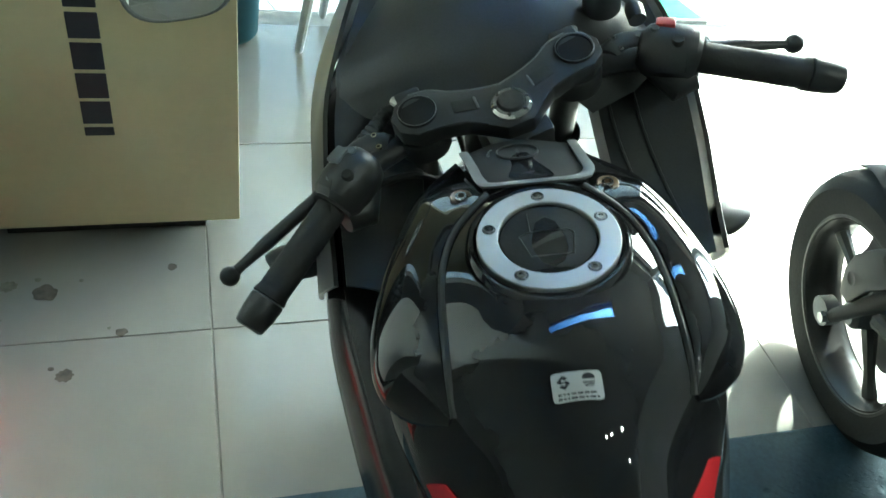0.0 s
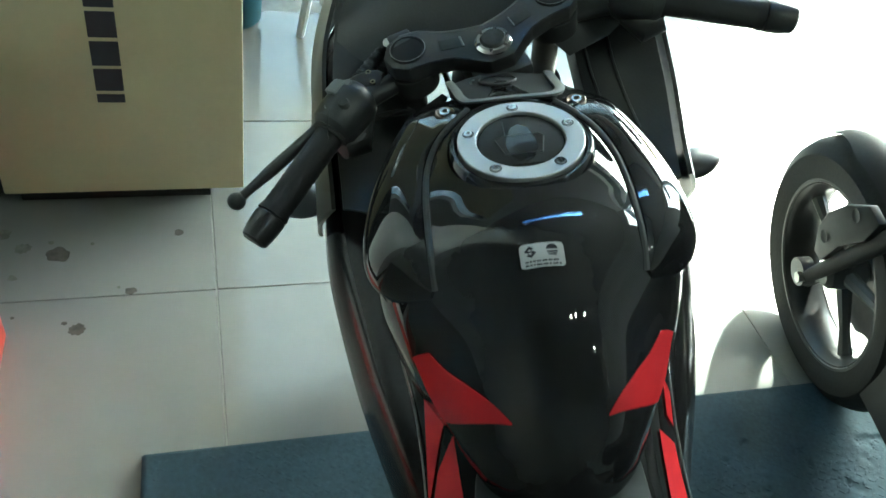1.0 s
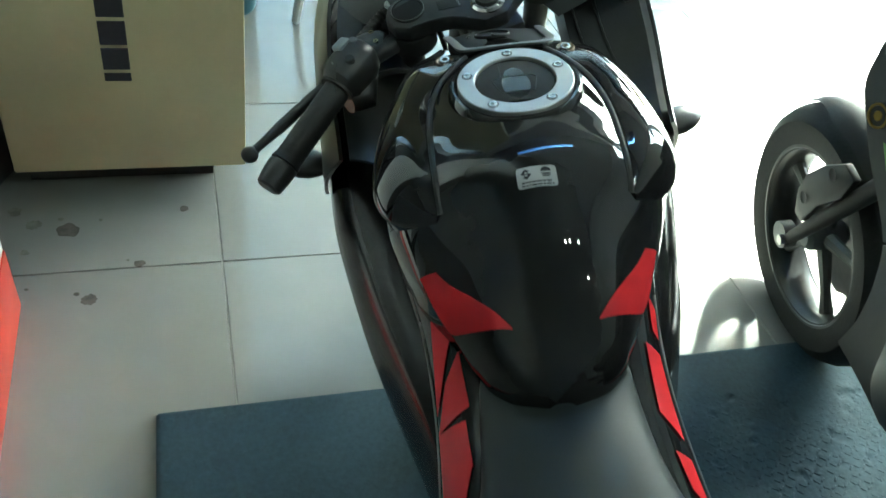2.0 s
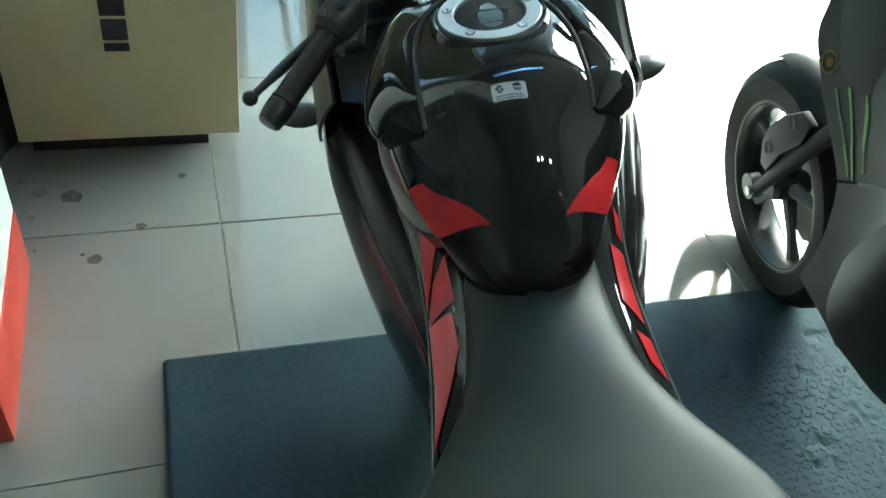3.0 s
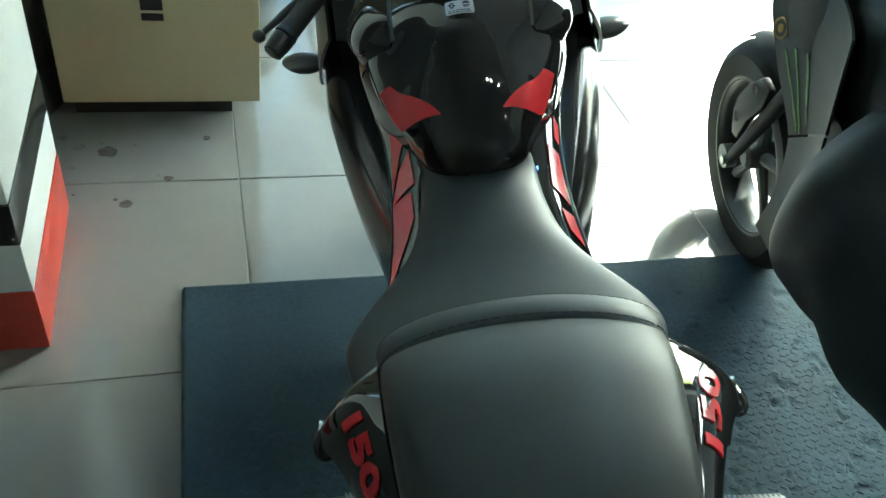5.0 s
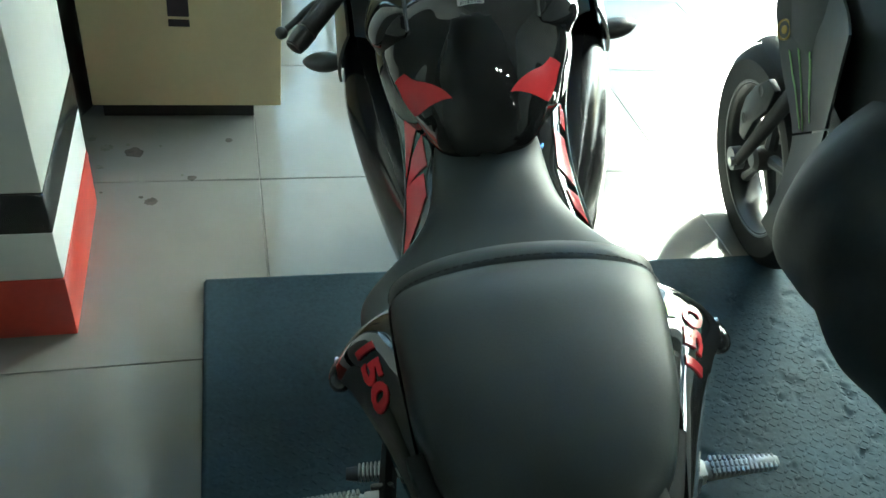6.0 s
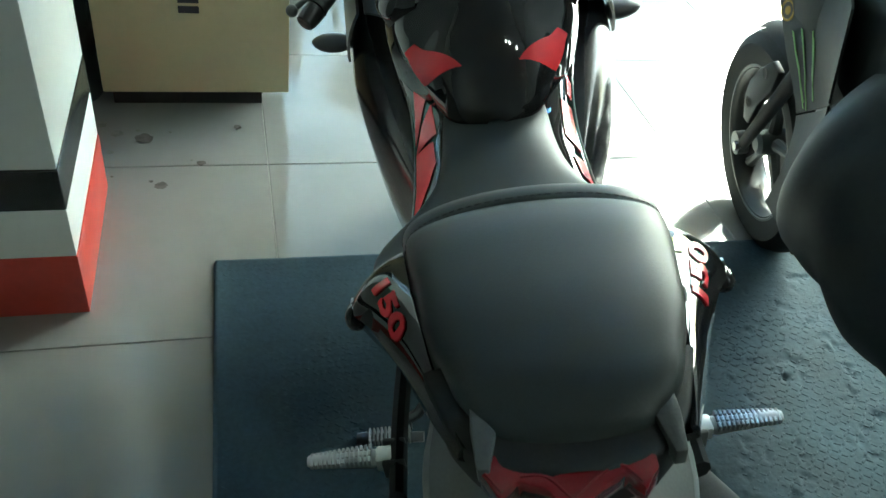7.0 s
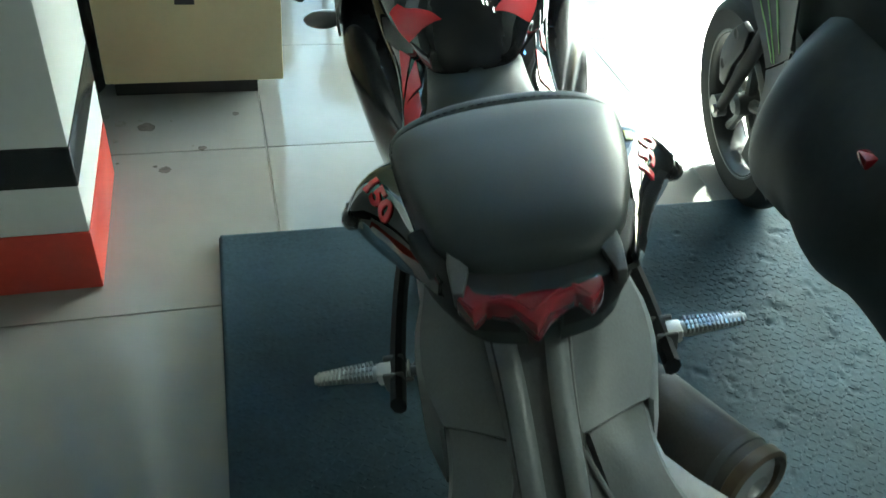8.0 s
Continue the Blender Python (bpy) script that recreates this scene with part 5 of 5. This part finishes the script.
part("front_mudguard", sheet([[((0.006 + 0.038 * min(1, k / 9)) * u, y, z - 0.022 * min(1, k / 9) * u * u) for u in np.linspace(-1, 1, 11)] for k, (y, z) in enumerate(guard_line)], thick=0.004), "matt", other, "dark front mudguard with pointed tip")
LOW = [(-0.22, 0.46), (-0.30, 0.35), (-0.36, 0.20), (-0.42, 0.125), (-0.46, 0.09), (-0.52, 0.09), (-0.60, 0.115), (-0.66, 0.13), (-0.75, 0.165), (-0.82, 0.140), (-0.94, 0.185), (-1.10, 0.17)]
HIGH = [(-0.22, 0.58), (-0.36, 0.60), (-0.60, 0.58), (-0.85, 0.54), (-1.10, 0.54)]
WIDE = [(-0.22, 0.12), (-0.30, 0.150), (-0.40, 0.190), (-0.52, 0.244), (-0.66, 0.255), (-0.85, 0.255), (-1.10, 0.23)]
rows = []
for y in np.linspace(-0.40, -1.10, 40):
    zl, zh, w = spl(LOW, y), spl(HIGH, y), spl(WIDE, y)
    slant = 0.45 * max(0.0, (y + 0.75) / 0.35)
    rows.append([(w * math.copysign(abs(math.sin(a)) ** 0.66, math.sin(a)), y - slant * max(0.0, z - 0.10), z) for a in np.linspace(0, 2 * math.pi, 40, endpoint=False) for z in [(zl + zh) / 2 - (zh - zl) / 2 * math.cos(a)]])
part("fairing", sheet(rows, closed=True, caps=True), "shade", other, "dark grey fairing")


def side_x(y, z):
    zl, zh, w = spl(LOW, y), spl(HIGH, y), spl(WIDE, y)
    c = max(-1, min(1, ((zl + zh) / 2 - z) / ((zh - zl) / 2)))
    a = math.acos(c)
    return -w * abs(math.sin(a)) ** 0.66


# side of the nose: front edge (height, depth, half width), sweeping back to the fairing
EDGE = [(0.112, -0.363, -0.158), (0.190, -0.365, -0.140), (0.236, -0.340, -0.120), (0.278, -0.303, -0.102), (0.322, -0.258, -0.100), (0.360, -0.208, -0.100), (0.412, -0.158, -0.100), (0.460, -0.120, -0.100), (0.53, -0.125, -0.100), (0.62, -0.150, -0.100)]


def nose_at(z, u, lift=0.0):
    y, x = spl(EDGE, z)
    rise = (z - 0.112) / 0.168 if z < 0.28 else (0.62 - z) / 0.34
    return (x + (-0.165 - x) * u ** 2.6 - lift, y + (-0.53 - y) * u, z + 0.17 * u * rise)


def on_nose(y, z, lift):
    u = 0.3
    for _ in range(12):
        v = min(0.61, max(0.115, z - 0.17 * u * ((z - 0.112) / 0.168 if z < 0.28 else (0.62 - z) / 0.34)))
        front = spl(EDGE, v)[0]
        u = min(1.0, max(0.0, (y - front) / (-0.53 - front)))
    return nose_at(v, u, lift)


for name, z0, z1, mat_name, text in (("nose_side", 0.282, 0.615, "shade", "dark grey nose panel"), ("side_cover", 0.112, 0.278, "guardm", "lighter grey wedge below the nose panel")):
    part(name, sheet([[nose_at(z, u) for u in np.linspace(0, 1, 18)] for z in np.linspace(z0, z1, 22)], thick=0.004), mat_name, other, text)
for k, (y0, z0, y1, z1) in enumerate(((-0.218, 0.420, -0.322, 0.318), (-0.258, 0.442, -0.334, 0.322), (-0.312, 0.462, -0.354, 0.350))):
    for side in (0, 1):
        edge = []
        for t in np.linspace(0, 1, 14):
            y, z = y0 + (y1 - y0) * t + 0.002 * math.sin(9 * t + k) - side * 0.0095 * (1 - 0.6 * t), z0 + (z1 - z0) * t - 0.010 * side
            wide = 0.0042 * (1 - 0.5 * t) + 0.0008 * math.sin(17 * t + 3 * side + k)
            edge.append([on_nose(y + d, z, 0.0060) for d in (wide, 0.0, -wide)])
        part("slash", sheet(edge, thick=0.0008), "green", other, "faded green slash decal")
x, y, z = on_nose(-0.181, 0.448, 0.0065)
facing = Matrix.Translation((x, y, z)) @ pose(0, 0, 0, 0, -80, 12)
badge = part("badge", moved(turned([(0, 0.001), (0.0165, 0.001), (0.0165, 0.0), (0, 0.0)], 32), facing), "lidm", other, "round badge")
part("badge_ring", moved(turned([(0.0165, 0.0), (0.0170, 0.0028), (0.0205, 0.0028), (0.0210, 0.0), (0.0165, 0.0)], 40), facing), "gold", badge, "gold ring")
part("badge_mark", moved(turned([(0, 0.0025), (0.0075, 0.0022), (0.0085, 0.001)], 24), facing), "gold", badge, "plain gold emblem")
TANK_TOP = [(-0.36, 0.10, 0.54, 0.66), (-0.50, 0.13, 0.55, 0.67), (-0.62, 0.145, 0.55, 0.67), (-0.75, 0.12, 0.53, 0.63), (-0.84, 0.08, 0.52, 0.58), (-0.88, 0.05, 0.50, 0.54)]
part("fuel_tank", sheet([cushion_row(y, *spl(TANK_TOP, y), power=0.6, skirt=0.12) for y in np.linspace(-0.36, -0.88, 24)]), "shade", other, "dark grey fuel tank", sharp=80)
NOSE = [(-0.06, 0.05, 0.54, 0.58), (-0.12, 0.09, 0.56, 0.63), (-0.20, 0.11, 0.57, 0.69), (-0.30, 0.12, 0.58, 0.72), (-0.40, 0.11, 0.58, 0.73)]
part("upper_fairing", sheet([cushion_row(y, *spl(NOSE, y), power=0.7, skirt=0.12) for y in np.linspace(-0.06, -0.40, 20)]), "shade", other, "dark grey upper fairing and screen", sharp=80)
wheel(other, -1.28, 0.0, 0.285, 0.12)
part("frame", box(-0.08, 0.08, -1.25, -0.3, 0.05, 0.5, 0.03), "plastic", other)
part("seat", sheet([cushion_row(y, w, z - 0.04, z) for y, z, w in ((-0.85, 0.55, 0.09), (-1.0, 0.53, 0.13), (-1.3, 0.56, 0.11), (-1.55, 0.60, 0.06))]), "leather", other)

part("reflector", box(side_x(-0.89, 0.475) - 0.010, side_x(-0.89, 0.475) + 0.01, -0.905, -0.875, 0.466, 0.484, 0.004), "redlens", other, "small red side reflector")

# tiles last
tile_mesh = part("tile", box(0.0014, 0.5986, 0.0014, 0.5986, -0.012, 0.0, 0.0012, 1), "tile", floor, smooth=False)
tile_mesh.location = (-3.0, -6.0, 0)
for i in range(11):
    for j in range(12):
        if i or j:
            o = tile_mesh.copy()
            o.location = (-3.0 + 0.6 * i, -6.0 + 0.6 * j, 0)
            scene.collection.objects.link(o)


def blot(x, y, r, seed, faint=False):
    rng = random.Random(seed)
    lobes = [(rng.uniform(0.03, 0.11), k, rng.uniform(0, 6)) for k in (2, 3, 5, 9)]
    pts = [(x + (q := r * (1 + sum(a * math.sin(k * t + f) for a, k, f in lobes))) * math.cos(t) * 1.05, y + q * math.sin(t) * 0.95) for t in np.linspace(0, 2 * math.pi, 40, endpoint=False)]
    part("stain", slab(pts, -0.001, 0.0006), "stain_faint" if faint else "stain", floor, "dark dried drip", smooth=False)


for k, (x, y, r, faint) in enumerate(((-0.314, 0.128, 0.022, False), (-0.383, 0.151, 0.015, True), (-0.424, 0.197, 0.014, True), (-0.073, 0.180, 0.0095, False), (-0.169, 0.011, 0.0105, False), (-0.264, -0.082, 0.0145, False), (-0.288, -0.064, 0.005, False), (-0.381, -0.041, 0.0035, False), (-0.393, 0.066, 0.008, True), (-0.249, 0.156, 0.0045, True), (-0.192, 0.024, 0.0035, True), (-0.33, 0.165, 0.006, True))):
    blot(x, y, r, k + 3, faint)
